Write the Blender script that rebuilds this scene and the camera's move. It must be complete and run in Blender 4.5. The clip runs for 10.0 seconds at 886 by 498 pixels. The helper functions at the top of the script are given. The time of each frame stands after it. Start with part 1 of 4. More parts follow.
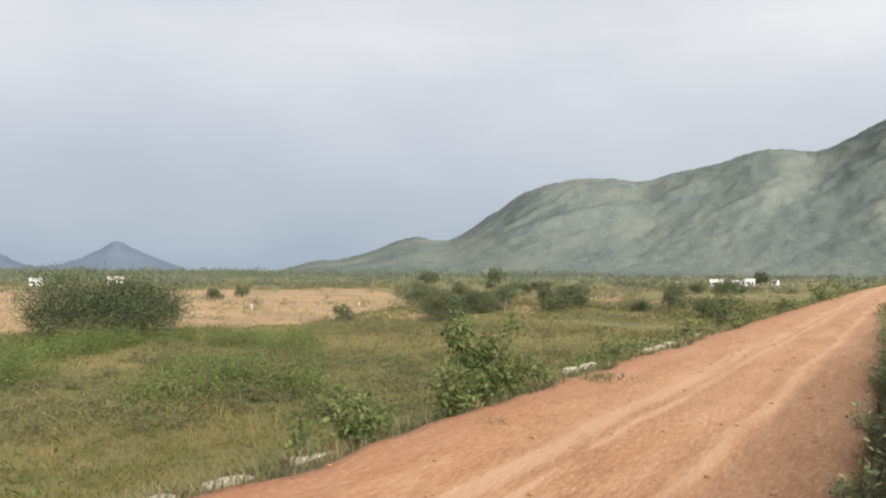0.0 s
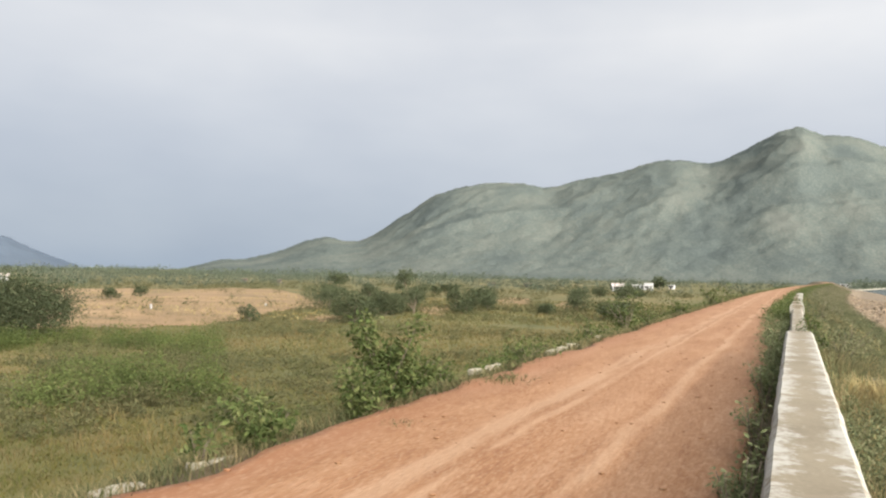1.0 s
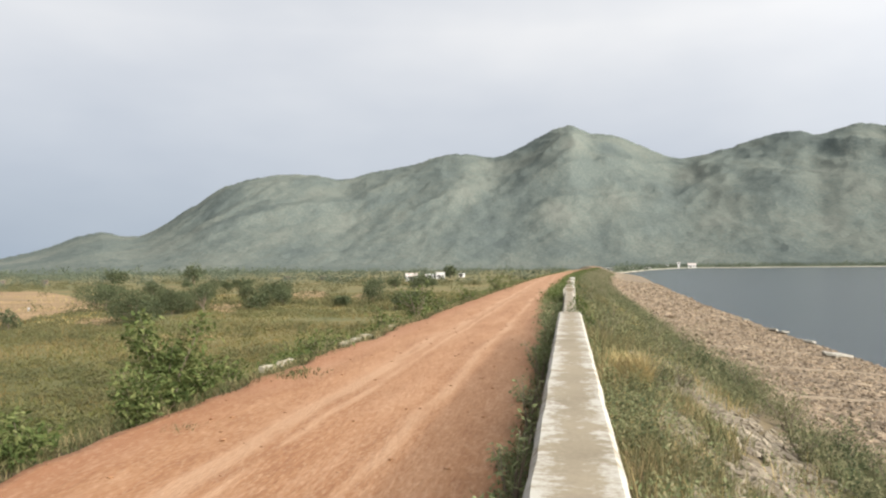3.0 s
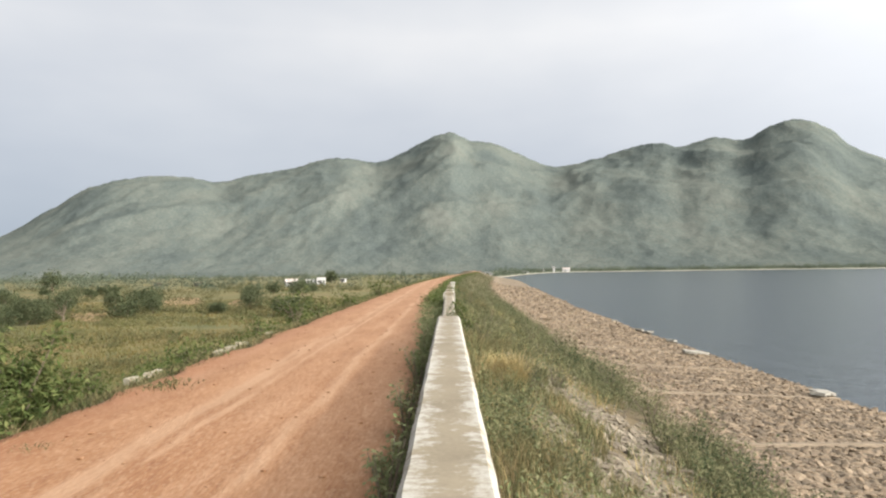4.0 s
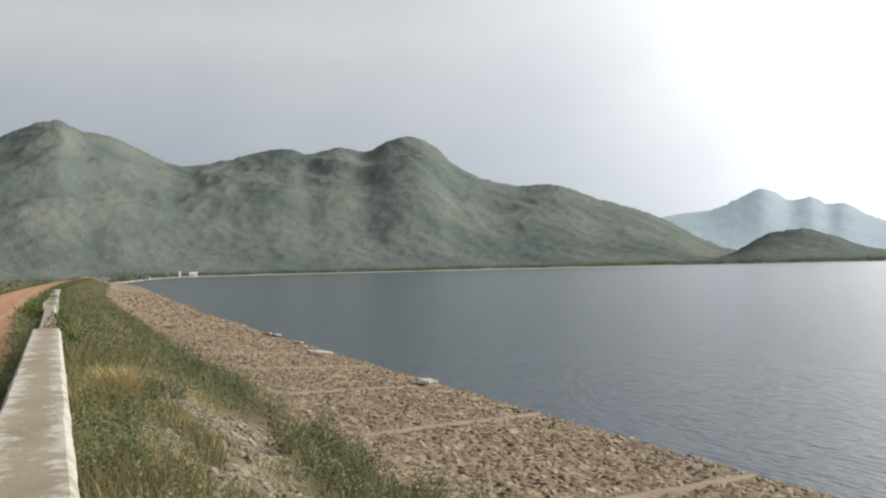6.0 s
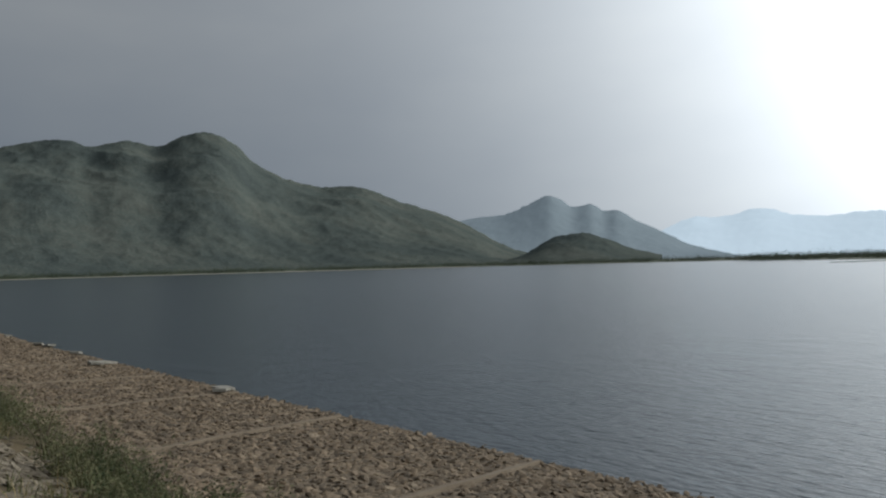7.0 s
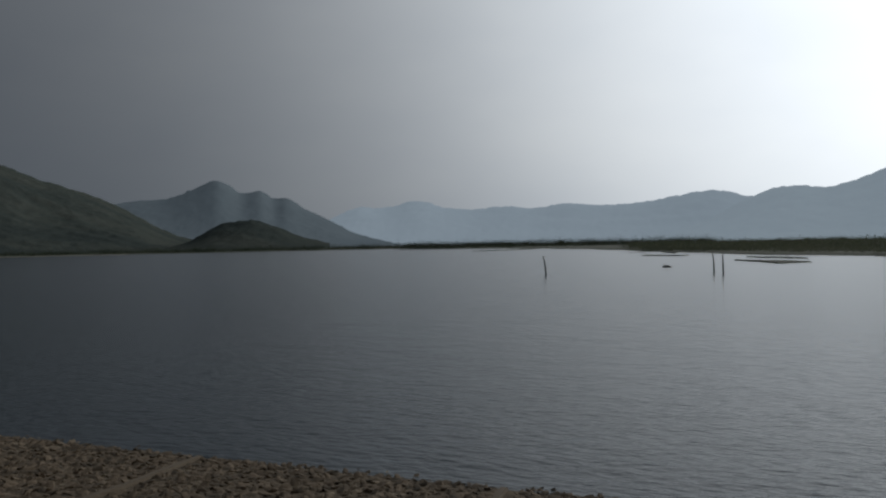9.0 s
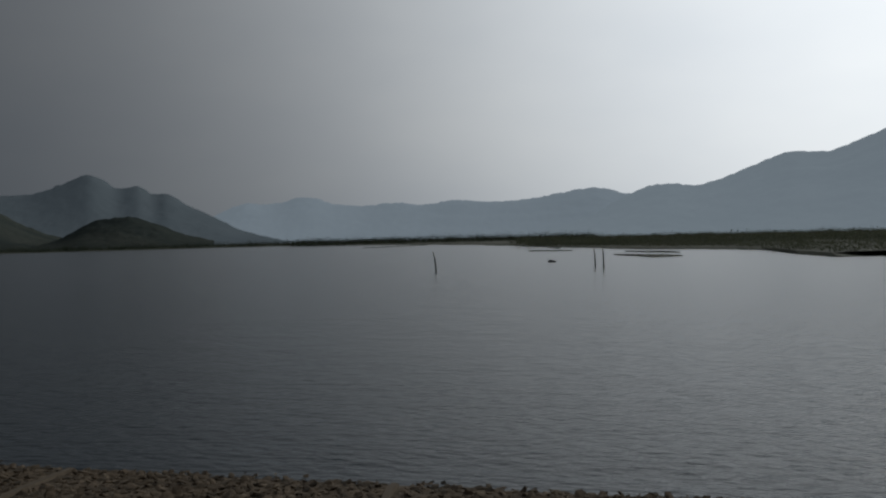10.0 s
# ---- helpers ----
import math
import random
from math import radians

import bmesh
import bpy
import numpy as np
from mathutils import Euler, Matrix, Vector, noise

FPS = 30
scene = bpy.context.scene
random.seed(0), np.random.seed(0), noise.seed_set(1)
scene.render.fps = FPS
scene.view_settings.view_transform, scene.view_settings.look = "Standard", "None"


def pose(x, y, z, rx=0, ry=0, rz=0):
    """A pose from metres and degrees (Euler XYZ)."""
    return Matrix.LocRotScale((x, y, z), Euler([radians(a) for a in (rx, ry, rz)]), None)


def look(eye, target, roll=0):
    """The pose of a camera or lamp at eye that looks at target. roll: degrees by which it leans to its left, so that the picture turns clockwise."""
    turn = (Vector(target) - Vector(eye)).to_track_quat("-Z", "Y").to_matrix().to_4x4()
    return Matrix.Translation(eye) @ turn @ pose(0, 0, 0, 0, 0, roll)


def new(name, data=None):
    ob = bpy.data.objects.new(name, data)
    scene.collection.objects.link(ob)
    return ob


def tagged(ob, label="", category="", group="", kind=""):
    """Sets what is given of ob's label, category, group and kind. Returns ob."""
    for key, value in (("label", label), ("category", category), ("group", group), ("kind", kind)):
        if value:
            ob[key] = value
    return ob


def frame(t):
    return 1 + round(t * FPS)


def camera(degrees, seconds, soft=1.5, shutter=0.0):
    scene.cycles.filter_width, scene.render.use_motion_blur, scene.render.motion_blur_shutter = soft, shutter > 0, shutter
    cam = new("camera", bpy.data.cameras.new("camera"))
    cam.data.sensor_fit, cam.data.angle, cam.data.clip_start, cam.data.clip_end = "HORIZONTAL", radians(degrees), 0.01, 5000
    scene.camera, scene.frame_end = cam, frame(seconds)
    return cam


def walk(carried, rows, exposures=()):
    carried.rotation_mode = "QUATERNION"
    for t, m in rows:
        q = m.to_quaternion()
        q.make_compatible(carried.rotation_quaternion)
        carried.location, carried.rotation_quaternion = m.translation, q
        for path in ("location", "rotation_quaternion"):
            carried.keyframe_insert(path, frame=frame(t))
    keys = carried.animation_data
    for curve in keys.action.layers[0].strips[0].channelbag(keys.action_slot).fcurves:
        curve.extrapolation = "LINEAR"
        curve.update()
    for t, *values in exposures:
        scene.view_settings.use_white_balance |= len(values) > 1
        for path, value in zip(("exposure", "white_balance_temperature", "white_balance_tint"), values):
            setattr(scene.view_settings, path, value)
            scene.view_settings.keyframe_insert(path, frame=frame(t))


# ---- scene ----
cam = camera(62.97, 10.0, soft=2.2)

# seconds, eye x, eye y, heading, pitch, lean to the right
PATH = (
    (0.0, -0.148, -0.044, -32.97, 1.70, -0.23),
    (0.5, -0.140, -0.039, -30.94, 1.38, -0.73),
    (1.0, -0.119, -0.027, -25.88, 1.89, -0.98),
    (1.5, -0.093, -0.017, -20.08, 1.90, -0.14),
    (2.0, -0.076, -0.011, -16.14, 2.34, -0.33),
    (2.2, -0.070, -0.009, -14.92, 1.66, 0.19),
    (3.3, -0.035, -0.002, -7.32, 1.44, 0.59),
    (3.5, -0.026, -0.001, -5.45, 1.58, 0.65),
    (4.0, -0.002, -0.000, -0.43, 1.59, 0.87),
    (4.5, 0.025, -0.001, 5.31, 1.89, 1.29),
    (5.0, 0.053, -0.005, 11.31, 2.14, 1.02),
    (5.5, 0.088, -0.015, 18.97, 1.93, 1.05),
    (6.0, 0.129, -0.032, 28.27, 1.33, 1.35),
    (6.2, 0.142, -0.040, 31.56, 1.54, 1.42),
    (7.3, 0.201, -0.089, 47.83, 0.20, 1.68),
    (7.5, 0.209, -0.098, 50.42, -0.45, 1.91),
    (8.0, 0.229, -0.125, 57.33, 0.03, 2.55),
    (8.5, 0.242, -0.149, 63.09, -0.02, 1.85),
    (9.0, 0.255, -0.176, 69.47, -0.47, 1.12),
    (9.5, 0.263, -0.205, 75.76, -1.00, 1.19),
    (10.0, 0.266, -0.216, 78.11, -0.94, 1.44),
)
EYE = 1.6


def held(x, y, heading, pitch, lean):
    a, p = radians(heading), radians(pitch)
    eye = Vector((x, y, EYE))
    return look(eye, eye + Vector((math.sin(a) * math.cos(p), math.cos(a) * math.cos(p), math.sin(p))), -lean)


walk(cam, [(t, held(x, y, h, p, r)) for t, x, y, h, p, r in PATH],
     exposures=[(0.0, -0.12, 6300, 10), (2.2, -0.1, 6300, 10), (4.0, -0.1, 6300, 10), (5.0, -0.05, 6300, 10), (6.0, -0.66, 6200, 9), (6.2, -0.95, 6150, 9), (7.3, -2.16, 5650, 5), (7.5, -2.25, 5600, 5), (8.5, -3.1, 5650, 6), (9.0, -3.38, 5750, 7), (10.0, -3.8, 5800, 7)])

# ---- sky and sun ----
SUN_AZ, SUN_EL = 119.0, 22.5
sun_dir = Vector((math.sin(radians(SUN_AZ)) * math.cos(radians(SUN_EL)), math.cos(radians(SUN_AZ)) * math.cos(radians(SUN_EL)), math.sin(radians(SUN_EL))))

world = bpy.data.worlds.new("hazy_sky")
scene.world = world
world.use_nodes = True
wt = world.node_tree
wt.nodes.clear()


def wnode(kind, operation="", blend=""):
    n = wt.nodes.new(kind)
    if operation:
        n.operation = operation
    if blend:
        n.blend_type = blend
    return n


def wmath(op, a, b=None):
    n = wnode("ShaderNodeMath", operation=op)
    for i, s in enumerate((a, b)):
        if s is None:
            continue
        if isinstance(s, (int, float)):
            n.inputs[i].default_value = s
        else:
            wt.links.new(s, n.inputs[i])
    return n.outputs[0]


def wramp(fac, stops):
    n = wnode("ShaderNodeValToRGB")
    while len(n.color_ramp.elements) < len(stops):
        n.color_ramp.elements.new(0.5)
    for e, (at, col) in zip(n.color_ramp.elements, stops):
        e.position, e.color = at, (*col, 1)
    wt.links.new(fac, n.inputs[0])
    return n.outputs[0]


def wmix(kind, fac, a, b):
    n = wnode("ShaderNodeMixRGB", blend=kind)
    for i, s in enumerate((fac, a, b)):
        if isinstance(s, (int, float)):
            n.inputs[i].default_value = s
        elif isinstance(s, tuple):
            n.inputs[i].default_value = (*s, 1)
        else:
            wt.links.new(s, n.inputs[i])
    return n.outputs[0]


way = wnode("ShaderNodeTexCoord").outputs["Generated"]
sky = wnode("ShaderNodeTexSky")
sky.sky_type, sky.sun_disc, sky.sun_elevation, sky.sun_rotation, sky.dust_density = "NISHITA", False, radians(SUN_EL), radians(SUN_AZ), 4.0
sep = wnode("ShaderNodeSeparateXYZ")
wt.links.new(way, sep.inputs[0])
height = wmath("ARCSINE", sep.outputs[2])
# thin milky overcast: greyer and bluer low down, whiter higher up
veil = wramp(wmath("MULTIPLY", height, 1.6), [(0.0, (0.42, 0.49, 0.575)), (0.2, (0.575, 0.61, 0.665)), (0.5, (0.815, 0.81, 0.81)), (0.8, (0.56, 0.59, 0.64)), (1.0, (0.32, 0.37, 0.45))])
dot = wnode("ShaderNodeVectorMath", operation="DOT_PRODUCT")
wt.links.new(way, dot.inputs[0])
dot.inputs[1].default_value = sun_dir
off = wmath("ARCCOSINE", wmath("MINIMUM", dot.outputs["Value"], 0.99999))
# bright aureole of the veiled sun
glare = wmath("MULTIPLY", wmath("EXPONENT", wmath("MULTIPLY", off, -1 / radians(13.0))), 195.0)
glow = wmath("DIVIDE", glare, wmath("ADD", wmath("MULTIPLY", glare, 0.068), 1.0))
streaks = wnode("ShaderNodeMapping")
streaks.inputs["Scale"].default_value = (1.5, 1.5, 3.5)
wt.links.new(way, streaks.inputs[0])
puff = wnode("ShaderNodeTexNoise")
puff.inputs["Scale"].default_value, puff.inputs["Detail"].default_value = 1.6, 4.0
wt.links.new(streaks.outputs[0], puff.inputs["Vector"])
cloud = wramp(puff.outputs["Fac"], [(0.3, (0.94, 0.95, 0.965)), (0.7, (1.045, 1.04, 1.03))])
veil = wmix("MULTIPLY", 1.0, veil, cloud)
lit = wmix("MULTIPLY", 1.0, wmix("ADD", 1.0, veil, wmix("MULTIPLY", 1.0, (1.0, 0.96, 0.9), glow)), cloud)
total = wmix("ADD", 1.0, lit, wmix("MULTIPLY", 1.0, sky.outputs[0], (0.012, 0.012, 0.012)))
back = wnode("ShaderNodeBackground")
wt.links.new(total, back.inputs["Color"])
back.inputs["Strength"].default_value = 1.0
wt.links.new(back.outputs[0], wnode("ShaderNodeOutputWorld").inputs[0])

sun_lamp = bpy.data.lights.new("sun", "SUN")
sun_lamp.energy, sun_lamp.angle, sun_lamp.color = 4.5, radians(1.6), (1.0, 0.89, 0.74)
sun = new("sun", sun_lamp)
sun.matrix_world = look(sun_dir * 100, (0, 0, 0))

# ---- materials ----


def mat(name, colours, scale=1.0, rough=0.9, bump=0.3, fine=8.0, patch=0.12, stops=None, island=0.0, obj=0.0, spec=0.3, stretch=(1, 1, 1), dist=0.02, metal=0.0, trans=0.0, glow=None, grainy=0.35):
    """A surface with two sizes of variation: broad patches of the colours and fine grain, with relief."""
    m = bpy.data.materials.new(name)
    m.use_nodes = True
    t = m.node_tree
    b = t.nodes["Principled BSDF"]
    at = t.nodes.new("ShaderNodeNewGeometry")
    mp = t.nodes.new("ShaderNodeMapping")
    mp.inputs["Scale"].default_value = stretch
    t.links.new(at.outputs["Position"], mp.inputs[0])

    def noise_at(s, detail):
        n = t.nodes.new("ShaderNodeTexNoise")
        n.inputs["Scale"].default_value, n.inputs["Detail"].default_value, n.inputs["Roughness"].default_value = s, detail, 0.62
        t.links.new(mp.outputs[0], n.inputs["Vector"])
        return n.outputs["Fac"]

    def calc(op, a, c):
        n = t.nodes.new("ShaderNodeMath")
        n.operation = op
        for i, s in enumerate((a, c)):
            if isinstance(s, (int, float)):
                n.inputs[i].default_value = s
            else:
                t.links.new(s, n.inputs[i])
        return n.outputs[0]

    broad, grain = noise_at(scale, 5.0), noise_at(scale * fine, 6.0)
    fac = calc("ADD", calc("MULTIPLY", broad, 1 - grainy), calc("MULTIPLY", grain, grainy))
    if island:
        fac = calc("ADD", fac, calc("MULTIPLY", calc("SUBTRACT", at.outputs["Random Per Island"], 0.5), island))
    if obj:
        info = t.nodes.new("ShaderNodeObjectInfo")
        fac = calc("ADD", fac, calc("MULTIPLY", calc("SUBTRACT", info.outputs["Random"], 0.5), obj))
    r = t.nodes.new("ShaderNodeValToRGB")
    stops = stops or [0.32 + 0.36 * i / (len(colours) - 1) for i in range(len(colours))]
    while len(r.color_ramp.elements) < len(colours):
        r.color_ramp.elements.new(0.5)
    for e, p, c in zip(r.color_ramp.elements, stops, colours):
        e.position, e.color = p, (*c, 1)
    t.links.new(fac, r.inputs[0])
    t.links.new(r.outputs[0], b.inputs["Base Color"])
    b.inputs["Roughness"].default_value = rough
    b.inputs["Specular IOR Level"].default_value = spec
    b.inputs["Metallic"].default_value = metal
    if bump:
        u = t.nodes.new("ShaderNodeBump")
        u.inputs["Strength"].default_value, u.inputs["Distance"].default_value = bump, dist
        t.links.new(grain, u.inputs["Height"])
        t.links.new(u.outputs[0], b.inputs["Normal"])
    if trans:
        thin = t.nodes.new("ShaderNodeBsdfTranslucent")
        t.links.new(r.outputs[0], thin.inputs["Color"])
        mix = t.nodes.new("ShaderNodeMixShader")
        mix.inputs[0].default_value = trans
        t.links.new(b.outputs[0], mix.inputs[1])
        t.links.new(thin.outputs[0], mix.inputs[2])
        t.links.new(mix.outputs[0], t.nodes["Material Output"].inputs["Surface"])
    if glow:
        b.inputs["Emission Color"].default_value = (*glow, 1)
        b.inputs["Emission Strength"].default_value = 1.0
    return m


M_PLAIN = mat("dry_scrub_ground", [(0.048, 0.052, 0.016), (0.078, 0.072, 0.022), (0.112, 0.086, 0.030), (0.185, 0.106, 0.044)], scale=0.05, fine=14, bump=0.6, dist=0.2, stops=[0.36, 0.47, 0.57, 0.68])
M_FIELD = mat("dry_field_soil", [(0.085, 0.074, 0.032), (0.15, 0.098, 0.048), (0.215, 0.138, 0.070), (0.265, 0.185, 0.100)], scale=0.045, fine=18, bump=0.4, dist=0.1, stretch=(1, 2.5, 1))
M_BANK = mat("embankment_grass_soil", [(0.050, 0.038, 0.018), (0.076, 0.057, 0.028), (0.112, 0.080, 0.040)], scale=0.7, fine=9, bump=0.7, dist=0.05)
M_ROAD = mat("red_murram", [(0.150, 0.066, 0.028), (0.192, 0.094, 0.042), (0.226, 0.121, 0.062), (0.26, 0.155, 0.09)], scale=0.9, fine=16, bump=0.55, dist=0.025, stretch=(2.4, 0.45, 1), stops=[0.36, 0.47, 0.57, 0.68], grainy=0.5)
rt = M_ROAD.node_tree
rb = rt.nodes["Principled BSDF"]
rg = rt.nodes.new("ShaderNodeNewGeometry")
rs = rt.nodes.new("ShaderNodeSeparateXYZ")
rt.links.new(rg.outputs["Position"], rs.inputs[0])


def rmath(op, a, b=0.0):
    n = rt.nodes.new("ShaderNodeMath")
    n.operation = op
    for i, q in enumerate((a, b)):
        if isinstance(q, (int, float)):
            n.inputs[i].default_value = q
        else:
            rt.links.new(q, n.inputs[i])
    return n.outputs[0]


def rnoise(scale, stretch):
    mp = rt.nodes.new("ShaderNodeMapping")
    mp.inputs["Scale"].default_value = stretch
    rt.links.new(rg.outputs["Position"], mp.inputs[0])
    n = rt.nodes.new("ShaderNodeTexNoise")
    n.inputs["Scale"].default_value, n.inputs["Detail"].default_value = scale, 5.0
    rt.links.new(mp.outputs[0], n.inputs["Vector"])
    return n.outputs["Fac"]


# pale dust worn bright along the wheel tracks, which wander a little
wander = rmath("ADD", rs.outputs[0], rmath("MULTIPLY", rnoise(0.12, (0.2, 1, 1)), 0.7))
track = 0.0
for centre, width in ((-2.5, 0.12), (-1.25, 0.08), (-2.2, 0.05)):
    d = rmath("DIVIDE", rmath("SUBTRACT", wander, centre), width)
    track = rmath("ADD", track, rmath("EXPONENT", rmath("MULTIPLY", rmath("MULTIPLY", d, d), -1.0)))
worn = rmath("MULTIPLY", track, rmath("SUBTRACT", rmath("MULTIPLY", rnoise(2.0, (2.2, 0.22, 1)), 3.0), 1.05))
rmix = rt.nodes.new("ShaderNodeMixRGB")
rt.links.new(rmath("MINIMUM", rmath("MAXIMUM", worn, 0.0), 0.36), rmix.inputs[0])
rt.links.new(rb.inputs["Base Color"].links[0].from_socket, rmix.inputs[1])
rmix.inputs[2].default_value = (0.36, 0.24, 0.15, 1)
# redder, damper earth along the outer edge, and scattered pale gravel
redge = rt.nodes.new("ShaderNodeMixRGB")
verge = rmath("SUBTRACT", rmath("MULTIPLY", rmath("ADD", wander, rmath("MULTIPLY", rnoise(1.3, (1, 0.6, 1)), 0.8)), -1.1), 3.0)
rt.links.new(rmath("MINIMUM", rmath("MAXIMUM", verge, 0.0), 0.7), redge.inputs[0])
rt.links.new(rmix.outputs[0], redge.inputs[1])
redge.inputs[2].default_value = (0.17, 0.072, 0.032, 1)
grit = rt.nodes.new("ShaderNodeMixRGB")
rt.links.new(rmath("MINIMUM", rmath("MAXIMUM", rmath("MULTIPLY", rmath("SUBTRACT", rnoise(34.0, (1, 0.4, 1)), 0.55), 5.0), 0.0), 0.25), grit.inputs[0])
rt.links.new(redge.outputs[0], grit.inputs[1])
grit.inputs[2].default_value = (0.33, 0.225, 0.145, 1)
rt.links.new(grit.outputs[0], rb.inputs["Base Color"])

M_STONE = mat("riprap_stone", [(0.072, 0.055, 0.036), (0.124, 0.092, 0.059), (0.174, 0.129, 0.084), (0.230, 0.183, 0.124)], scale=1.2, fine=10, bump=0.5, dist=0.02, island=0.24, obj=0.24)
M_GREYSTONE = mat("grey_rubble_stone", [(0.092, 0.075, 0.053), (0.155, 0.129, 0.092), (0.23, 0.196, 0.145)], scale=1.6, fine=9, bump=0.5, dist=0.02, island=0.3, obj=0.3)
M_RUBBLE = mat("riprap_bed", [(0.069, 0.053, 0.035), (0.131, 0.099, 0.064), (0.200, 0.151, 0.096)], scale=0.9, fine=7, bump=1.0, dist=0.15)
M_PALE = mat("pale_stone", [(0.15, 0.136, 0.11), (0.20, 0.187, 0.155), (0.26, 0.244, 0.205)], scale=2.0, fine=8, bump=0.4)
M_MORTAR = mat("old_mortar", [(0.115, 0.087, 0.059), (0.158, 0.125, 0.086)], scale=1.0, fine=8, bump=0.4)
M_SAND = mat("pale_shore_sand", [(0.216, 0.194, 0.144), (0.302, 0.274, 0.209)], scale=0.02, fine=12, bump=0.2)
M_SHORE = mat("shore_scrub", [(0.049, 0.059, 0.037), (0.077, 0.084, 0.051), (0.112, 0.105, 0.073)], scale=0.02, fine=14, bump=0.4, dist=0.3)
M_MARSH = mat("marsh_reed_grass", [(0.060, 0.066, 0.042), (0.088, 0.09, 0.056), (0.12, 0.114, 0.078)], scale=0.02, fine=14, bump=0.4, dist=0.3)
M_REED = mat("marsh_leaf", [(0.075, 0.088, 0.056), (0.105, 0.115, 0.072), (0.14, 0.142, 0.092)], scale=0.02, fine=6, bump=0, island=0.3, rough=0.8, trans=0.5)
# Forest greens greyed and low in contrast; the base colour carries haze.
M_HILL = mat("haze_tinted_forest", [(0.056, 0.066, 0.062), (0.070, 0.081, 0.073), (0.085, 0.094, 0.081), (0.104, 0.109, 0.094)], scale=0.008, fine=30, bump=0.45, dist=4.0, grainy=0.42, stretch=(1, 0.45, 0.5), stops=[0.38, 0.47, 0.54, 0.64], spec=0.0, rough=1.0)
# Far hill tinted blue: distance haze mixed into the base colour.
M_CONE = mat("haze_tinted_hill", [(0.066, 0.083, 0.105), (0.083, 0.099, 0.121)], scale=0.004, fine=10, bump=0.3, dist=10.0, spec=0.0, rough=1.0)
# distant backdrop: emission on these three paints in the sunlit haze
M_FAR = mat("haze_glow_range", [(0.13, 0.15, 0.17), (0.17, 0.19, 0.21)], scale=0.004, fine=10, bump=0.2, dist=10.0, spec=0.0, rough=1.0, glow=(1.78, 1.98, 2.08))
# Bluish glow is the haze over the pointed hill, set as emission.
M_MID = mat("haze_glow_hill", [(0.10, 0.12, 0.13), (0.14, 0.16, 0.17)], scale=0.005, fine=12, bump=0.3, dist=8.0, spec=0.0, rough=1.0, glow=(0.32, 0.365, 0.39))
# Strong emission imitates bright haze between the lake and this slope.
M_SIDE = mat("haze_glow_slope", [(0.09, 0.11, 0.11), (0.14, 0.16, 0.16)], scale=0.006, fine=14, bump=0.3, dist=8.0, spec=0.0, rough=1.0, glow=(1.9, 2.1, 2.22))
M_LEAF = mat("shrub_leaf", [(0.030, 0.044, 0.013), (0.052, 0.070, 0.021), (0.082, 0.099, 0.032), (0.12, 0.128, 0.05)], scale=2.5, fine=4, bump=0, island=0.28, rough=0.85, spec=0.08, trans=0.25)
M_DARKLEAF = mat("tree_leaf", [(0.036, 0.046, 0.024), (0.056, 0.067, 0.033), (0.082, 0.09, 0.046)], scale=0.5, fine=4, bump=0, island=0.3, rough=0.85, spec=0.08, trans=0.2)
M_SCRUB = mat("scrub_leaf", [(0.052, 0.056, 0.026), (0.078, 0.077, 0.035), (0.112, 0.098, 0.046)], scale=0.08, fine=6, bump=0, island=0.2, rough=0.85, spec=0.08, trans=0.2)
# Leaf green for far woods, greyed to put distance haze into the colour.
M_FARWOOD = mat("haze_tinted_tree_leaf", [(0.052, 0.066, 0.046), (0.072, 0.086, 0.058), (0.095, 0.105, 0.07)], scale=0.02, fine=6, bump=0, island=0.3, rough=0.85, spec=0.08, trans=0.2)
M_GRASS = mat("green_grass", [(0.044, 0.052, 0.022), (0.082, 0.086, 0.037), (0.135, 0.117, 0.056), (0.21, 0.16, 0.085)], scale=1.3, fine=4, bump=0, stops=[0.38, 0.46, 0.54, 0.63], island=0.22, rough=0.85, spec=0.08, trans=0.3)
M_WEED = mat("dark_weed_leaf", [(0.040, 0.050, 0.025), (0.074, 0.084, 0.040), (0.116, 0.119, 0.060), (0.165, 0.152, 0.085)], scale=1.1, fine=4, bump=0, stops=[0.38, 0.46, 0.54, 0.63], island=0.22, rough=0.85, spec=0.08, trans=0.3)
M_DRY = mat("dry_grass", [(0.210, 0.154, 0.063), (0.294, 0.231, 0.105), (0.350, 0.294, 0.154)], scale=2.0, fine=4, bump=0, island=0.28, rough=0.85, spec=0.08, trans=0.3)
M_PALEWEED = mat("pale_weed_leaf", [(0.085, 0.10, 0.045), (0.13, 0.148, 0.068), (0.19, 0.2, 0.105)], scale=1.5, fine=4, bump=0, island=0.28, rough=0.85, spec=0.08, trans=0.35)
M_BENT = mat("brown_bent_grass", [(0.085, 0.068, 0.028), (0.13, 0.098, 0.042), (0.185, 0.138, 0.062)], scale=0.15, fine=5, bump=0, island=0.2, rough=0.85, spec=0.08, trans=0.25)
M_BARK = mat("bark", [(0.09, 0.07, 0.05), (0.17, 0.14, 0.10)], scale=4.0, fine=6, bump=0.6)
M_WHITE = mat("whitewashed_wall", [(0.354, 0.348, 0.333), (0.416, 0.411, 0.400)], scale=0.5, fine=8, bump=0.1)
M_ROOF = mat("faded_roof", [(0.25, 0.2, 0.17), (0.4, 0.36, 0.33)], scale=0.6, fine=8, bump=0.2)
M_GAP = mat("dark_opening", [(0.03, 0.03, 0.03), (0.06, 0.055, 0.05)], scale=1.0, bump=0)
M_WOOD = mat("weathered_driftwood", [(0.07, 0.06, 0.05), (0.14, 0.12, 0.10)], scale=2.0, fine=8, bump=0.5, stretch=(1, 1, 0.2))

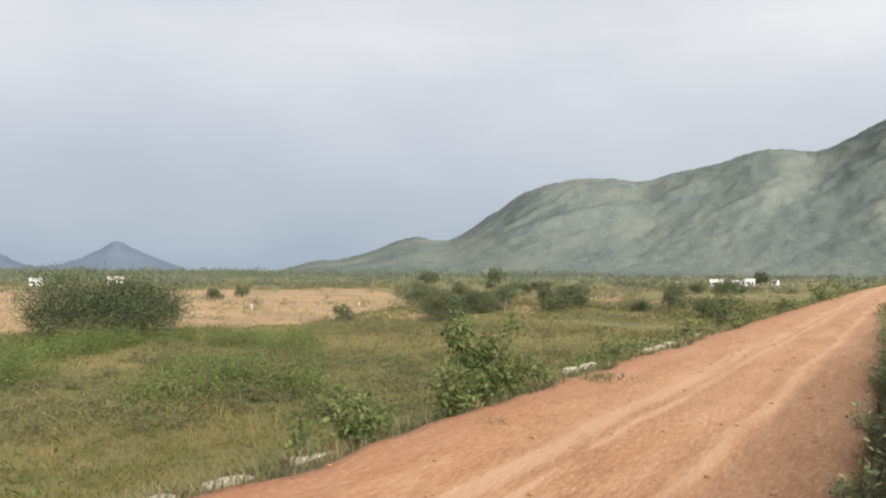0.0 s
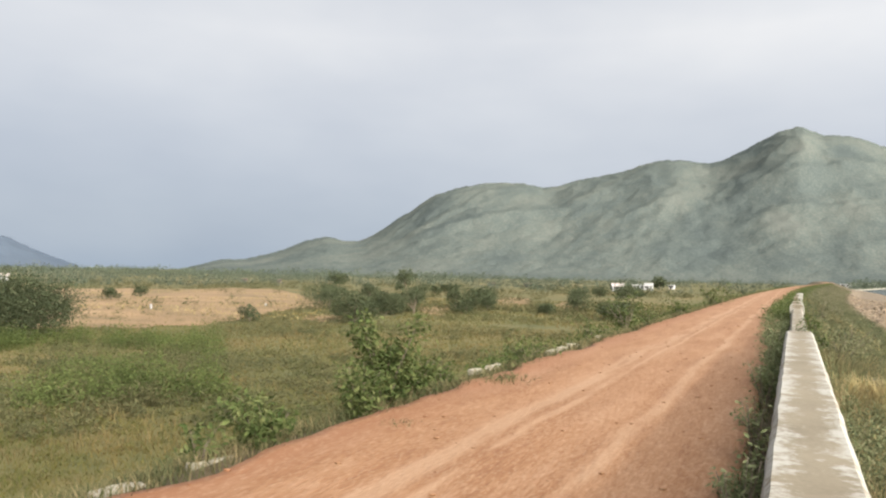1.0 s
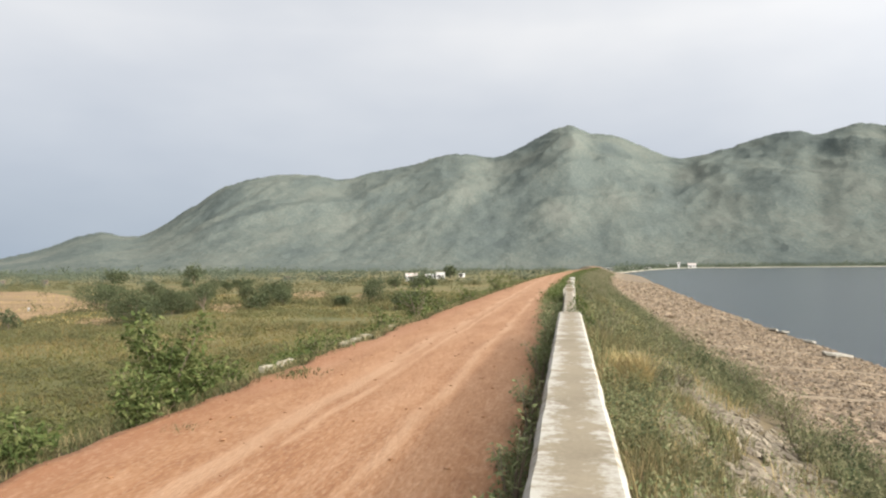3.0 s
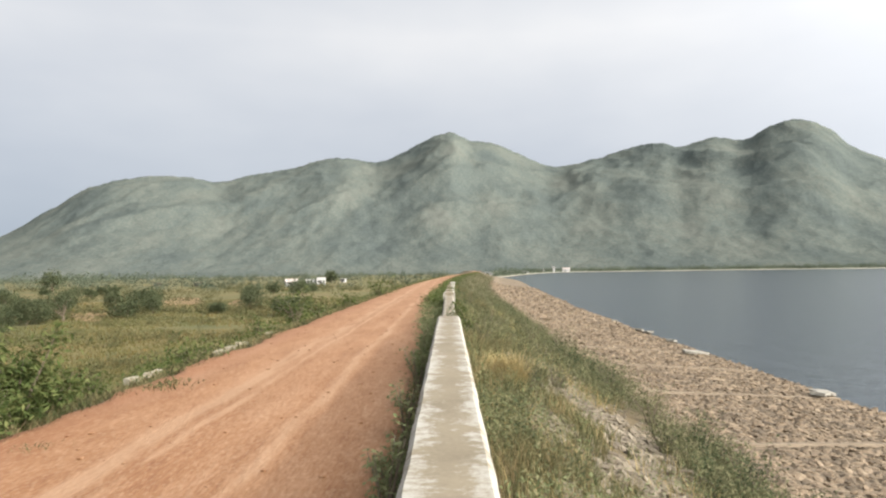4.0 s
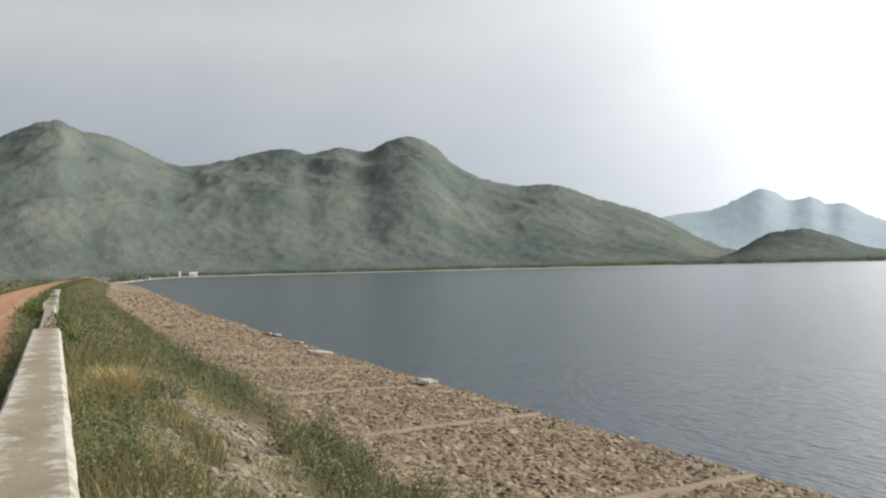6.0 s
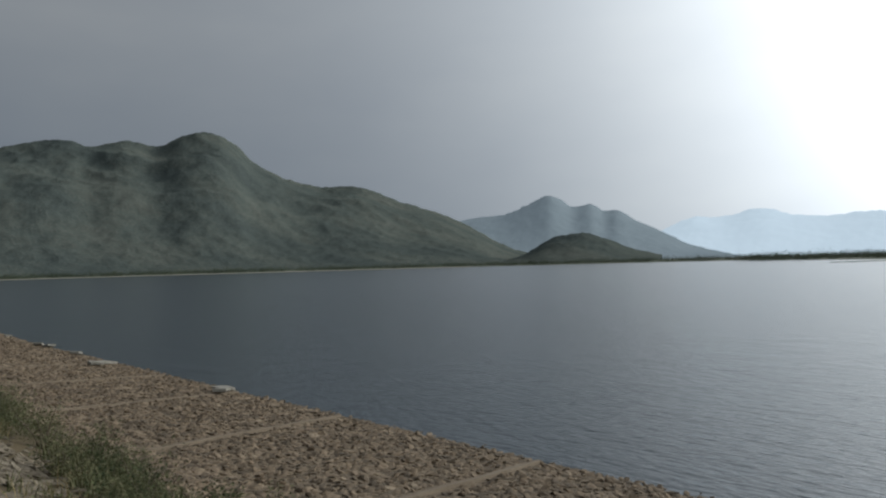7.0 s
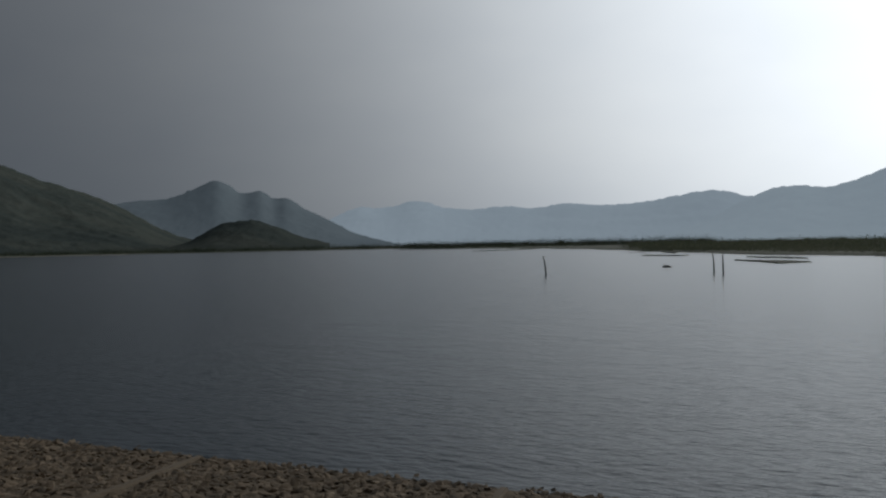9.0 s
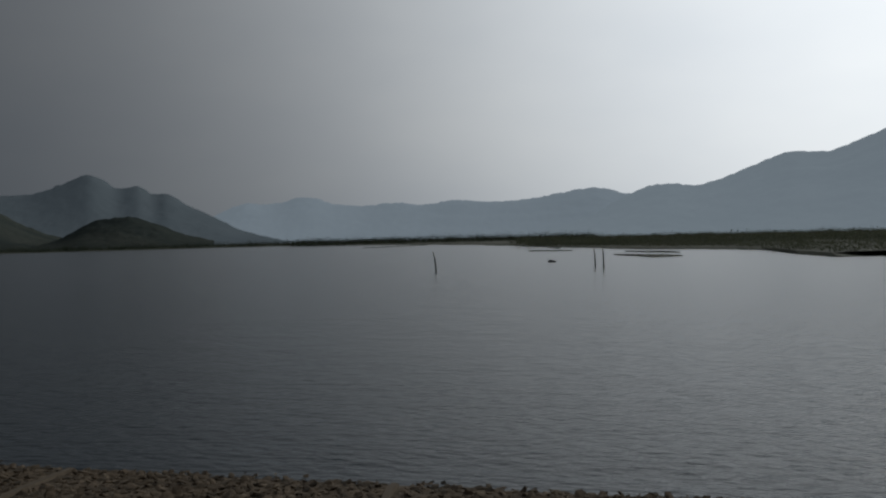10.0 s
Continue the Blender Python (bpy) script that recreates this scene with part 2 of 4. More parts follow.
M_WATER = bpy.data.materials.new("lake_water")
M_WATER.use_nodes = True
nt = M_WATER.node_tree
wb = nt.nodes["Principled BSDF"]
wb.inputs["Base Color"].default_value = (0.024, 0.033, 0.040, 1)
wb.inputs["Roughness"].default_value = 0.21
wb.inputs["IOR"].default_value = 1.33
wpos = nt.nodes.new("ShaderNodeNewGeometry")
last = None
for scale_w, strength_w, dist_w, sx, sy in ((3.6, 0.85, 0.08, 1.0, 0.4), (1.5, 0.5, 0.14, 1.0, 0.34), (0.4, 0.25, 0.4, 1.0, 0.35)):
    mpw = nt.nodes.new("ShaderNodeMapping")
    mpw.inputs["Scale"].default_value = (sx, sy, 1)
    mpw.inputs["Rotation"].default_value = (0, 0, radians(20))
    nw = nt.nodes.new("ShaderNodeTexNoise")
    nw.inputs["Scale"].default_value, nw.inputs["Detail"].default_value = scale_w, 4.0
    bw = nt.nodes.new("ShaderNodeBump")
    bw.inputs["Strength"].default_value, bw.inputs["Distance"].default_value = strength_w, dist_w
    nt.links.new(wpos.outputs["Position"], mpw.inputs[0])
    nt.links.new(mpw.outputs[0], nw.inputs["Vector"])
    nt.links.new(nw.outputs["Fac"], bw.inputs["Height"])
    if last:
        nt.links.new(last.outputs[0], bw.inputs["Normal"])
    last = bw
nt.links.new(last.outputs[0], wb.inputs["Normal"])

# ---- building helpers ----
rng = np.random.default_rng(7)


def mesh_np(name, v, f, material, smooth=False):
    """A mesh from vertex and face arrays; every face has the same number of corners."""
    v, f = np.asarray(v, dtype=np.float32), np.asarray(f, dtype=np.int32)
    me = bpy.data.meshes.new(name)
    k = f.shape[1]
    me.vertices.add(len(v))
    me.vertices.foreach_set("co", v.ravel())
    me.loops.add(f.size)
    me.loops.foreach_set("vertex_index", f.ravel())
    me.polygons.add(len(f))
    me.polygons.foreach_set("loop_start", np.arange(0, f.size, k, dtype=np.int32))
    me.polygons.foreach_set("use_smooth", np.full(len(f), smooth))
    me.update(calc_edges=True)
    me.validate()
    me.materials.append(material)
    return me


def part(name, source, material=None, parent=None, label=""):
    """Links a bmesh, or a mesh that is ready, as one object, under its thing if one is given."""
    if isinstance(source, bmesh.types.BMesh):
        me = bpy.data.meshes.new(name)
        source.to_mesh(me)
        source.free()
        me.materials.append(material)
    else:
        me = source
    ob = new(name, me)
    ob.parent = parent
    return tagged(ob, label)


def empty(name, at, label="", category="", group="", kind="", turn=0.0):
    ob = new(name)
    ob.matrix_world = pose(*at, 0, 0, turn)
    ob.empty_display_size = 0.1
    return tagged(ob, label, category, group, kind)


def grid_faces(rows, cols, start=0):
    i = np.arange((rows - 1) * (cols - 1))
    r, c = i // (cols - 1), i % (cols - 1)
    a = start + r * cols + c
    return np.stack([a, a + 1, a + cols + 1, a + cols], 1)


def box(sx, sy, sz, bevel=0.0, at=(0, 0, 0), seg=2):
    """A box that stands on at, with rounded edges."""
    bm = bmesh.new()
    bmesh.ops.create_cube(bm, size=1.0)
    for v in bm.verts:
        v.co = Vector((v.co.x * sx + at[0], v.co.y * sy + at[1], (v.co.z + 0.5) * sz + at[2]))
    if bevel:
        bmesh.ops.bevel(bm, geom=list(bm.edges), offset=bevel, segments=seg, affect="EDGES", profile=0.6)
    return bm


def tube(points, radii, sides=7):
    """Vertices and faces of a tapered limb along points."""
    v, f = [], []
    for i, (p, r) in enumerate(zip(points, radii)):
        p = Vector(p)
        d = (Vector(points[min(i + 1, len(points) - 1)]) - Vector(points[max(i - 1, 0)])).normalized()
        side = d.cross(Vector((0.3, 0.8, 0.1))).normalized()
        other = d.cross(side)
        for k in range(sides):
            a = 2 * math.pi * k / sides
            v.append(p + (side * math.cos(a) + other * math.sin(a)) * r)
    for i in range(len(points) - 1):
        for k in range(sides):
            f.append((i * sides + k, i * sides + (k + 1) % sides, (i + 1) * sides + (k + 1) % sides, (i + 1) * sides + k))
    return np.array(v), np.array(f)


def leaves(centres, length, width, droop=0.0, up=0.3):
    """One pointed leaf, a folded diamond, at each centre, turned at random."""
    n = len(centres)
    a = rng.uniform(0, 2 * np.pi, n)
    tilt = rng.normal(up, 0.5, n) - droop
    d = np.stack([np.cos(a) * np.cos(tilt), np.sin(a) * np.cos(tilt), np.sin(tilt)], 1)
    s = np.cross(d, rng.normal(0, 0.5, (n, 3)) + (0, 0, 1))
    s /= np.linalg.norm(s, axis=1)[:, None] + 1e-6
    ln = (length * rng.uniform(0.6, 1.3, n))[:, None]
    wd = (width * rng.uniform(0.6, 1.3, n))[:, None]
    nrm = np.cross(s, d)
    v = np.stack([centres, centres + d * ln * 0.45 + s * wd * 0.5 + nrm * wd * 0.15, centres + d * ln, centres + d * ln * 0.45 - s * wd * 0.5 + nrm * wd * 0.15], 1).reshape(-1, 3)
    return v, np.arange(4 * n).reshape(-1, 4)


def blades(roots, height, width, lean=0.35):
    """One bent grass blade at each root: a lower quad that tapers into an upper one."""
    n = len(roots)
    a = rng.uniform(0, 2 * np.pi, n)
    d = np.stack([np.cos(a), np.sin(a), np.zeros(n)], 1)
    s = np.stack([-np.sin(a), np.cos(a), np.zeros(n)], 1)
    h = (np.asarray(height) * rng.uniform(0.55, 1.25, n))[:, None]
    bend = h * np.abs(rng.normal(lean, 0.2, n))[:, None]
    w = (np.asarray(width) * rng.uniform(0.6, 1.3, n))[:, None]
    z = np.array([0, 0, 1.0])
    mid, tip = roots + d * bend * 0.35 + z * h * 0.6, roots + d * bend + z * h
    v = np.stack([roots - s * w / 2, roots + s * w / 2, mid + s * w * 0.35, mid - s * w * 0.35, tip + s * w * 0.06, tip - s * w * 0.06], 1).reshape(-1, 3)
    b = np.arange(n)[:, None] * 6
    f = np.concatenate([b + [0, 1, 2, 3], b + [3, 2, 4, 5]])
    return v, f


def join(pieces):
    vs, fs, n = [], [], 0
    for v, f in pieces:
        vs.append(v)
        fs.append(f + n)
        n += len(v)
    return np.concatenate(vs), np.concatenate(fs)


def soft(a, b, x):
    t = np.clip((np.asarray(x, dtype=float) - a) / (b - a), 0, 1)
    return t * t * (3 - 2 * t)


def nz(x, y, z=0.0):
    return noise.noise(Vector((x, y, z)))


# ---- the lie of the land ----
PLAIN, LAKE = -5.4, -4.4


def bend(y):
    """The dam's gentle turn towards the lake far along it."""
    return 17.0 * soft(15, 400, y) ** 1.25


SECTION_X = (-40, -22, -15.8, -13.5, -5.6, -4.75, -4.45, -2.4, -0.9, -0.26, 0.25, 0.9, 2.0, 3.2, 5.2, 7.3, 8.0, 9.0, 13.0, 17.0, 19.0, 34.0)
SECTION_Z = (-5.9, -5.55, -5.25, -4.7, -0.45, -0.10, -0.03, 0.0, -0.02, -0.05, -0.14, -0.38, -0.88, -1.41, -2.27, -3.17, -3.44, -3.58, -3.98, -4.40, -4.9, -8.5)


def bank_z(x):
    return np.interp(x, SECTION_X, SECTION_Z)


def polar(az, r):
    a = np.radians(az)
    return np.sin(a) * r, np.cos(a) * r


# plain: one sheet, out to the horizon
def plain_z(x, y):
    return PLAIN + 0.25 * np.sin(x * 0.031 + 1.0) * np.cos(y * 0.023) + 0.12 * np.sin(x * 0.11 + y * 0.07)


steps = np.concatenate([-np.geomspace(4900, 30, 60), np.linspace(-24, 24, 9), np.geomspace(30, 4900, 60)])
gx, gy = np.meshgrid(steps, steps)
gv = np.stack([gx, gy, plain_z(gx, gy) - 0.9 * soft(-6, 12, gx)], -1).reshape(-1, 3)
tagged(part("ground", mesh_np("ground", gv, grid_faces(len(steps), len(steps)), M_PLAIN, True)), "flat dry scrubland with patchy green and brown grass", "ground", kind="structure")

# dam
ys = np.concatenate([np.arange(-40, 60, 0.8), np.arange(60, 200, 4), np.arange(200, 561, 12)])
xs = np.unique(np.concatenate([SECTION_X, np.arange(-15, 16, 0.5)]))
bx, by = np.meshgrid(xs, ys)
bz = bank_z(bx)
rough_amp = np.where((bx < -4.6) | (bx > 0.6), 0.03, 0.012)
for i in range(bx.shape[0]):
    for j in range(bx.shape[1]):
        bz[i, j] += rough_amp[i, j] * nz(bx[i, j] * 0.9, by[i, j] * 0.9)
bv = np.stack([bx + bend(by), by, bz], -1).reshape(-1, 3)
dam = tagged(part("dam_embankment", mesh_np("dam_embankment", bv, grid_faces(len(ys), len(xs)), M_BANK, True)), "long earth dam with grassy banks and a stone-pitched lake face", "embankment", kind="structure")

# dirt road on the crest, with two worn tracks
rx = np.arange(-4.5, -0.35, 0.12)
ry = np.concatenate([np.arange(-30, 40, 0.25), np.arange(40, 120, 1.0), np.arange(120, 481, 6)])
qx, qy = np.meshgrid(rx, ry)
qz = np.zeros_like(qx)
edge_l = np.array([-4.38 + 0.25 * nz(0.0, y * 0.35) + 0.16 * nz(3.0, y * 1.3) + 0.06 * nz(5.0, y * 4.0) for y in ry])
edge_r = np.array([-0.48 + 0.08 * nz(9.0, y * 0.5) for y in ry])
for i, y in enumerate(ry):
    qx[i] = np.linspace(edge_l[i], edge_r[i], len(rx))
    for j, x in enumerate(qx[i]):
        qz[i, j] = 0.014 * nz(x * 2.2, y * 0.5) + 0.009 * nz(x * 6, y * 1.6, 4.0)
qz += 0.045 - 0.013 * np.exp(-((qx + 3.0) / 0.3) ** 2) - 0.011 * np.exp(-((qx + 1.55) / 0.32) ** 2)
qz[:, 0] = qz[:, -1] = -0.06
rv = np.stack([qx + bend(qy), qy, qz], -1).reshape(-1, 3)
road = tagged(part("road", mesh_np("road", rv, grid_faces(len(ry), len(rx)), M_ROAD, True)), "red dirt road with pale worn wheel tracks along the dam crest", "road", kind="structure")

# lake
arc = [polar(a, 1250) for a in np.linspace(2, 150, 40)]
lake_edge = [(14.0 + bend(y), y) for y in np.arange(-420, 471, 30)] + [(46, 640), (90, 860)] + arc
lv = np.array([(float(x), float(y), LAKE) for x, y in lake_edge])
bm = bmesh.new()
bm.faces.new([bm.verts.new(p) for p in lv])
bmesh.ops.triangulate(bm, faces=list(bm.faces))
tagged(part("water", bm, M_WATER), "still grey-blue reservoir water with fine ripples", "lake", kind="structure")


def ridge_el(stops, az):
    """Smooth skyline through summits and saddles."""
    a = np.array([s[0] for s in stops], dtype=float)
    e = np.array([s[1] for s in stops], dtype=float)
    m = np.gradient(e, a)
    i = np.clip(np.searchsorted(a, az) - 1, 0, len(a) - 2)
    h = a[i + 1] - a[i]
    t = np.clip((az - a[i]) / h, 0, 1)
    return (2 * t**3 - 3 * t**2 + 1) * e[i] + (t**3 - 2 * t**2 + t) * h * m[i] + (-2 * t**3 + 3 * t**2) * e[i + 1] + (t**3 - t**2) * h * m[i + 1]


def hills(name, label, stops, r_top, r_foot, material, step=0.12, rows=110, spur=1.0, foot=PLAIN - 0.5, seed=0.0, canopy=3.0, every=300.0):
    """A range of hills: crest heights between summits and saddles, spurs and gullies running down to the foot."""
    az = np.arange(stops[0][0], stops[-1][0] + step, step)
    el = ridge_el(stops, az)
    knobs = r_top * np.radians([0.08 * nz(a * 1.1, seed) + 0.06 * nz(a * 3.3, seed + 4) for a in az])
    top = np.maximum(r_top * np.tan(np.radians(el)) + EYE - foot, 0.5)
    s = np.concatenate([np.linspace(0, 1, rows), [1.08, 1.2, 1.4]])
    v = np.zeros((len(s), len(az), 3))
    for j, a in enumerate(az):
        for i, q in enumerate(s):
            gx0, gy0 = polar(a, r_foot + (r_top - r_foot) * q)
            # branching spurs with gullies between them
            wx, wy = gx0 / every + 0.3 * nz(gx0 / 500, gy0 / 500, seed), gy0 / (every * 1.5) + 0.3 * nz(gx0 / 500, gy0 / 500, 7 + seed)
            rid = 1 - 1.5 * abs(nz(wx, wy, seed)) - 0.7 * abs(nz(wx * 2.2 + 3, wy * 2.2, 8 + seed)) - 0.35 * abs(nz(wx * 5, wy * 5, 3 + seed))
            mask = math.sin(math.pi * min(q, 1)) ** 0.8
            if q <= 1:
                z = top[j] * (0.55 * q**1.25 + 0.45 * q * q * (3 - 2 * q)) * (1 + spur * 0.135 * (rid - 0.35) * mask)
                r = r_foot + (r_top - r_foot) * q
            else:
                z, r = top[j] * (1 - 1.6 * (q - 1)), r_foot + (r_top - r_foot) * q
            z += canopy * (nz(gx0 / 34, gy0 / 34, seed) + 0.6 * nz(gx0 / 15, gy0 / 15, seed)) * min(1, q * 8) * min(1, top[j] / 40)
            z += knobs[j] * min(q, 1) ** 10
            x, y = polar(a, r)
            v[i, j] = x, y, foot + max(z, 0)
    return tagged(part(name, mesh_np(name, v.reshape(-1, 3), grid_faces(len(s), len(az)), material, True)), label, "hill", kind="structure")


MAIN = ((-45.5, 0.0), (-42.9, 0.7), (-41.1, 0.8), (-38.9, 1.4), (-35.2, 2.63), (-32.9, 2.35), (-29.1, 4.44), (-26.8, 5.95), (-23.2, 7.0), (-19.9, 7.12), (-17.5, 6.83), (-15.3, 7.39), (-12.1, 7.97), (-9.7, 8.65), (-7.7, 8.74), (-5.9, 8.42), (-2.6, 9.65), (-1.0, 10.4), (0.4, 10.69), (1.8, 10.1), (3.6, 9.84), (5.6, 8.99), (8.2, 7.88), (11.8, 8.38), (14.3, 9.05), (16.3, 9.25), (17.6, 8.9), (20.2, 9.4), (22.5, 9.1), (24.2, 9.9), (25.6, 10.2), (27.8, 9.4), (29.1, 8.2), (31.5, 6.87), (33.5, 6.25), (37.4, 6.05), (40.2, 5.0), (42.2, 4.35), (44.3, 3.6), (46.6, 2.4), (48.3, 1.4), (51.0, 0.4))
hills("hill_range", "green forested hill range, haze tinted into its colour, with spurs and gullies", MAIN, 2050, 1020, M_HILL, seed=1.0)
hills("backdrop_hill", "distant pointed hill, its blue haze put in as emission", ((43.0, 2.9), (46.6, 3.5), (48.8, 3.72), (50.6, 4.4), (52.2, 5.05), (54.1, 4.1), (55.4, 4.25), (56.4, 3.7), (57.3, 3.72), (58.8, 2.85), (60.7, 1.9), (62.4, 1.0), (66.0, 0.0)), 3100, 2100, M_MID, step=0.15, rows=50, seed=5.0, canopy=3.0, spur=0.4)
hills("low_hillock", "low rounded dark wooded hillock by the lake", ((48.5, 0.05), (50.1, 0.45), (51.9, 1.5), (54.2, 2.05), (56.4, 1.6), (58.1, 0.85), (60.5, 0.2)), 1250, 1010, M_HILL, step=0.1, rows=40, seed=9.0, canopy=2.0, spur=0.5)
hills("backdrop_range", "long range at the end of the lake, pale blue haze put in as emission", ((58.0, 0.5), (60.6, 2.0), (62.6, 2.85), (65.0, 2.88), (67.5, 3.36), (69.8, 2.8), (71.5, 2.62), (74.7, 2.8), (76.4, 2.6), (79.0, 2.9), (82.0, 2.7), (85.6, 2.92), (88.2, 3.35), (90.4, 3.53), (92.3, 3.0), (95.5, 3.3), (99.0, 2.6), (104.0, 1.5)), 4300, 3000, M_FAR, step=0.15, rows=40, seed=13.0, canopy=4.0)
hills("backdrop_slope", "wooded hillside rising beyond the marshy shore, grey haze put in as emission", ((85.0, 0.05), (87.1, 0.5), (89.9, 1.45), (92.1, 2.68), (95.2, 3.63), (97.4, 3.42), (99.4, 3.85), (101.7, 4.75), (103.9, 5.45), (106.2, 5.32), (108.8, 6.2), (112.0, 7.4), (118.0, 9.0), (126.0, 8.0), (136.0, 5.0), (148.0, 1.0)), 1900, 1050, M_SIDE, step=0.15, rows=70, seed=17.0)
hills("lone_cone_hill", "distant lone conical hill with blue haze in its colour", ((-68.0, 0.9), (-66.0, 1.3), (-64.5, 1.0), (-63.0, 0.3), (-61.1, 0.3), (-59.7, 0.74), (-58.4, 1.38), (-57.4, 2.0), (-56.0, 1.43), (-54.5, 0.8), (-52.6, 0.1)), 4200, 3500, M_CONE, step=0.1, rows=40, seed=21.0, canopy=3.0)


def land(name, label, outline, top, material, rim=6.0, base=LAKE - 0.4):
    """A low flat piece of land with a sloping rim; the outline runs round it."""
    pts = np.array(outline, dtype=float)
    dense = []
    for p, q in zip(pts, np.roll(pts, -1, 0)):
        n = max(2, int(np.linalg.norm(q - p) / 14))
        for k in range(n):
            w = p + (q - p) * k / n
            dense.append(w + np.array([nz(w[0] * 0.05, w[1] * 0.05, 1.0), nz(w[0] * 0.05, w[1] * 0.05, 5.0)]) * min(5.0, rim))
    dense = np.array(dense)
    c = dense.mean(0)
    d = c - dense
    dist = np.linalg.norm(d, axis=1)[:, None]
    inner = dense + d / dist * np.minimum(rim, dist * 0.5)
    bm = bmesh.new()
    lo = [bm.verts.new((*p, base)) for p in dense]
    hi = [bm.verts.new((*p, top)) for p in inner]
    for i in range(len(lo)):
        k = (i + 1) % len(lo)
        bm.faces.new((lo[i], lo[k], hi[k], hi[i]))
    bmesh.ops.triangulate(bm, faces=[bm.faces.new(hi)])
    return tagged(part(name, bm, material), label, "shore", kind="structure")


land("shore_marsh", "flat marshy land with low scrub beside the lake", [(820, 390), (620, 180), (560, 130), (480, 80), (360, 28), (304, 6), (255, -18), (227, -40), (214, -49), (176, -44), (154, -46), (162, -60), (150, -130), (120, -320), (500, -700), (1300, -300), (1300, 500)], LAKE + 0.8, M_MARSH, rim=10)
for spit in ([(462, 152), (500, 148), (556, 127), (500, 133)], [(300, 14), (335, 22), (360, 24), (330, 14)], [(204, -4), (186, -10), (174, -14), (182, -22), (192, -18)], [(236, -8), (222, -14), (212, -24), (226, -22)], [(272, 24), (267, 14), (262, 6), (257, 9), (262, 18), (267, 26)]):
    land("sand_bar", "low dark mud bar just above the water", spit, LAKE + 0.32, M_SHORE, rim=2.0)


def ring_land(name, label, az0, az1, r_of, profile, material):
    """Land along an arc: a cross-section of (offset, height above the lake) swept round."""
    az = np.arange(az0, az1 + 0.3, 0.3)
    v = []
    for off_r, up in profile:
        for a in az:
            x, y = polar(a, r_of(a) + off_r)
            v.append((x, y, LAKE + up + (0.1 * nz(x * 0.02, y * 0.02) if up > 0 else 0)))
    return tagged(part(name, mesh_np(name, v, grid_faces(len(profile), len(az)), material, True)), label, "shore", kind="structure")


def far_shore(a):
    """Distance of the lake's far edge; it comes in to the dam's end on the village side."""
    return 880 - 390 * (1 - soft(3.6, 9.0, a)) + 26 * nz(a * 0.35, 0.0) + 9 * nz(a * 1.4, 3.0)


ring_land("shore_far", "scrubby flat shore below the hills", 3.4, 90, far_shore, ((-14, -0.6), (4, 0.25), (30, 0.9), (120, 1.4), (520, 2.2)), M_SHORE)
ring_land("shore_sand", "thin pale sandy strip along the far waterline", 3.4, 46, far_shore, ((-16, -0.5), (-9, 0.22), (6, 0.45), (13, 0.42), (17, 0.1)), M_SAND)

# ---- parapet ----
M_PARAPET = mat("weathered_parapet", [(0.128, 0.104, 0.069), (0.161, 0.133, 0.091), (0.196, 0.163, 0.112)], scale=1.4, fine=20, bump=0.35, dist=0.006)
pt = M_PARAPET.node_tree
pb = pt.nodes["Principled BSDF"]
pg = pt.nodes.new("ShaderNodeNewGeometry")
ps = pt.nodes.new("ShaderNodeSeparateXYZ")
pt.links.new(pg.outputs["Position"], ps.inputs[0])


def pmath(op, a, b):
    n = pt.nodes.new("ShaderNodeMath")
    n.operation = op
    for i, s in enumerate((a, b)):
        if isinstance(s, (int, float)):
            n.inputs[i].default_value = s
        else:
            pt.links.new(s, n.inputs[i])
    return n.outputs[0]


def pnoise(scale, detail, stretch):
    mp = pt.nodes.new("ShaderNodeMapping")
    mp.inputs["Scale"].default_value = stretch
    pt.links.new(pg.outputs["Position"], mp.inputs[0])
    n = pt.nodes.new("ShaderNodeTexNoise")
    n.inputs["Scale"].default_value, n.inputs["Detail"].default_value, n.inputs["Roughness"].default_value = scale, detail, 0.7
    pt.links.new(mp.outputs[0], n.inputs["Vector"])
    return n.outputs["Fac"]


# flakes of old whitewash, thickest along the two edges
edge_x = pmath("ABSOLUTE", pmath("ADD", ps.outputs[0], 0.015), 0)
flake = pmath("ADD", pmath("MULTIPLY", edge_x, 1.5), pmath("ADD", pmath("MULTIPLY", pnoise(2.2, 4.0, (0.6, 1.2, 1)), 1.05), pmath("ADD", pmath("MULTIPLY", pnoise(14.0, 7.0, (1, 1, 1)), 0.85), pmath("MULTIPLY", pnoise(5.0, 4.0, (1, 0.8, 1)), 0.45))))
pr = pt.nodes.new("ShaderNodeValToRGB")
pr.color_ramp.elements[0].position, pr.color_ramp.elements[1].position = 0.65, 0.76
pt.links.new(pmath("MULTIPLY", flake, 0.5), pr.inputs[0])
pm = pt.nodes.new("ShaderNodeMixRGB")
pt.links.new(pr.outputs[0], pm.inputs[0])
pt.links.new(pb.inputs["Base Color"].links[0].from_socket, pm.inputs[1])
pm.inputs[2].default_value = (0.285, 0.27, 0.232, 1)
pt.links.new(pm.outputs[0], pb.inputs["Base Color"])


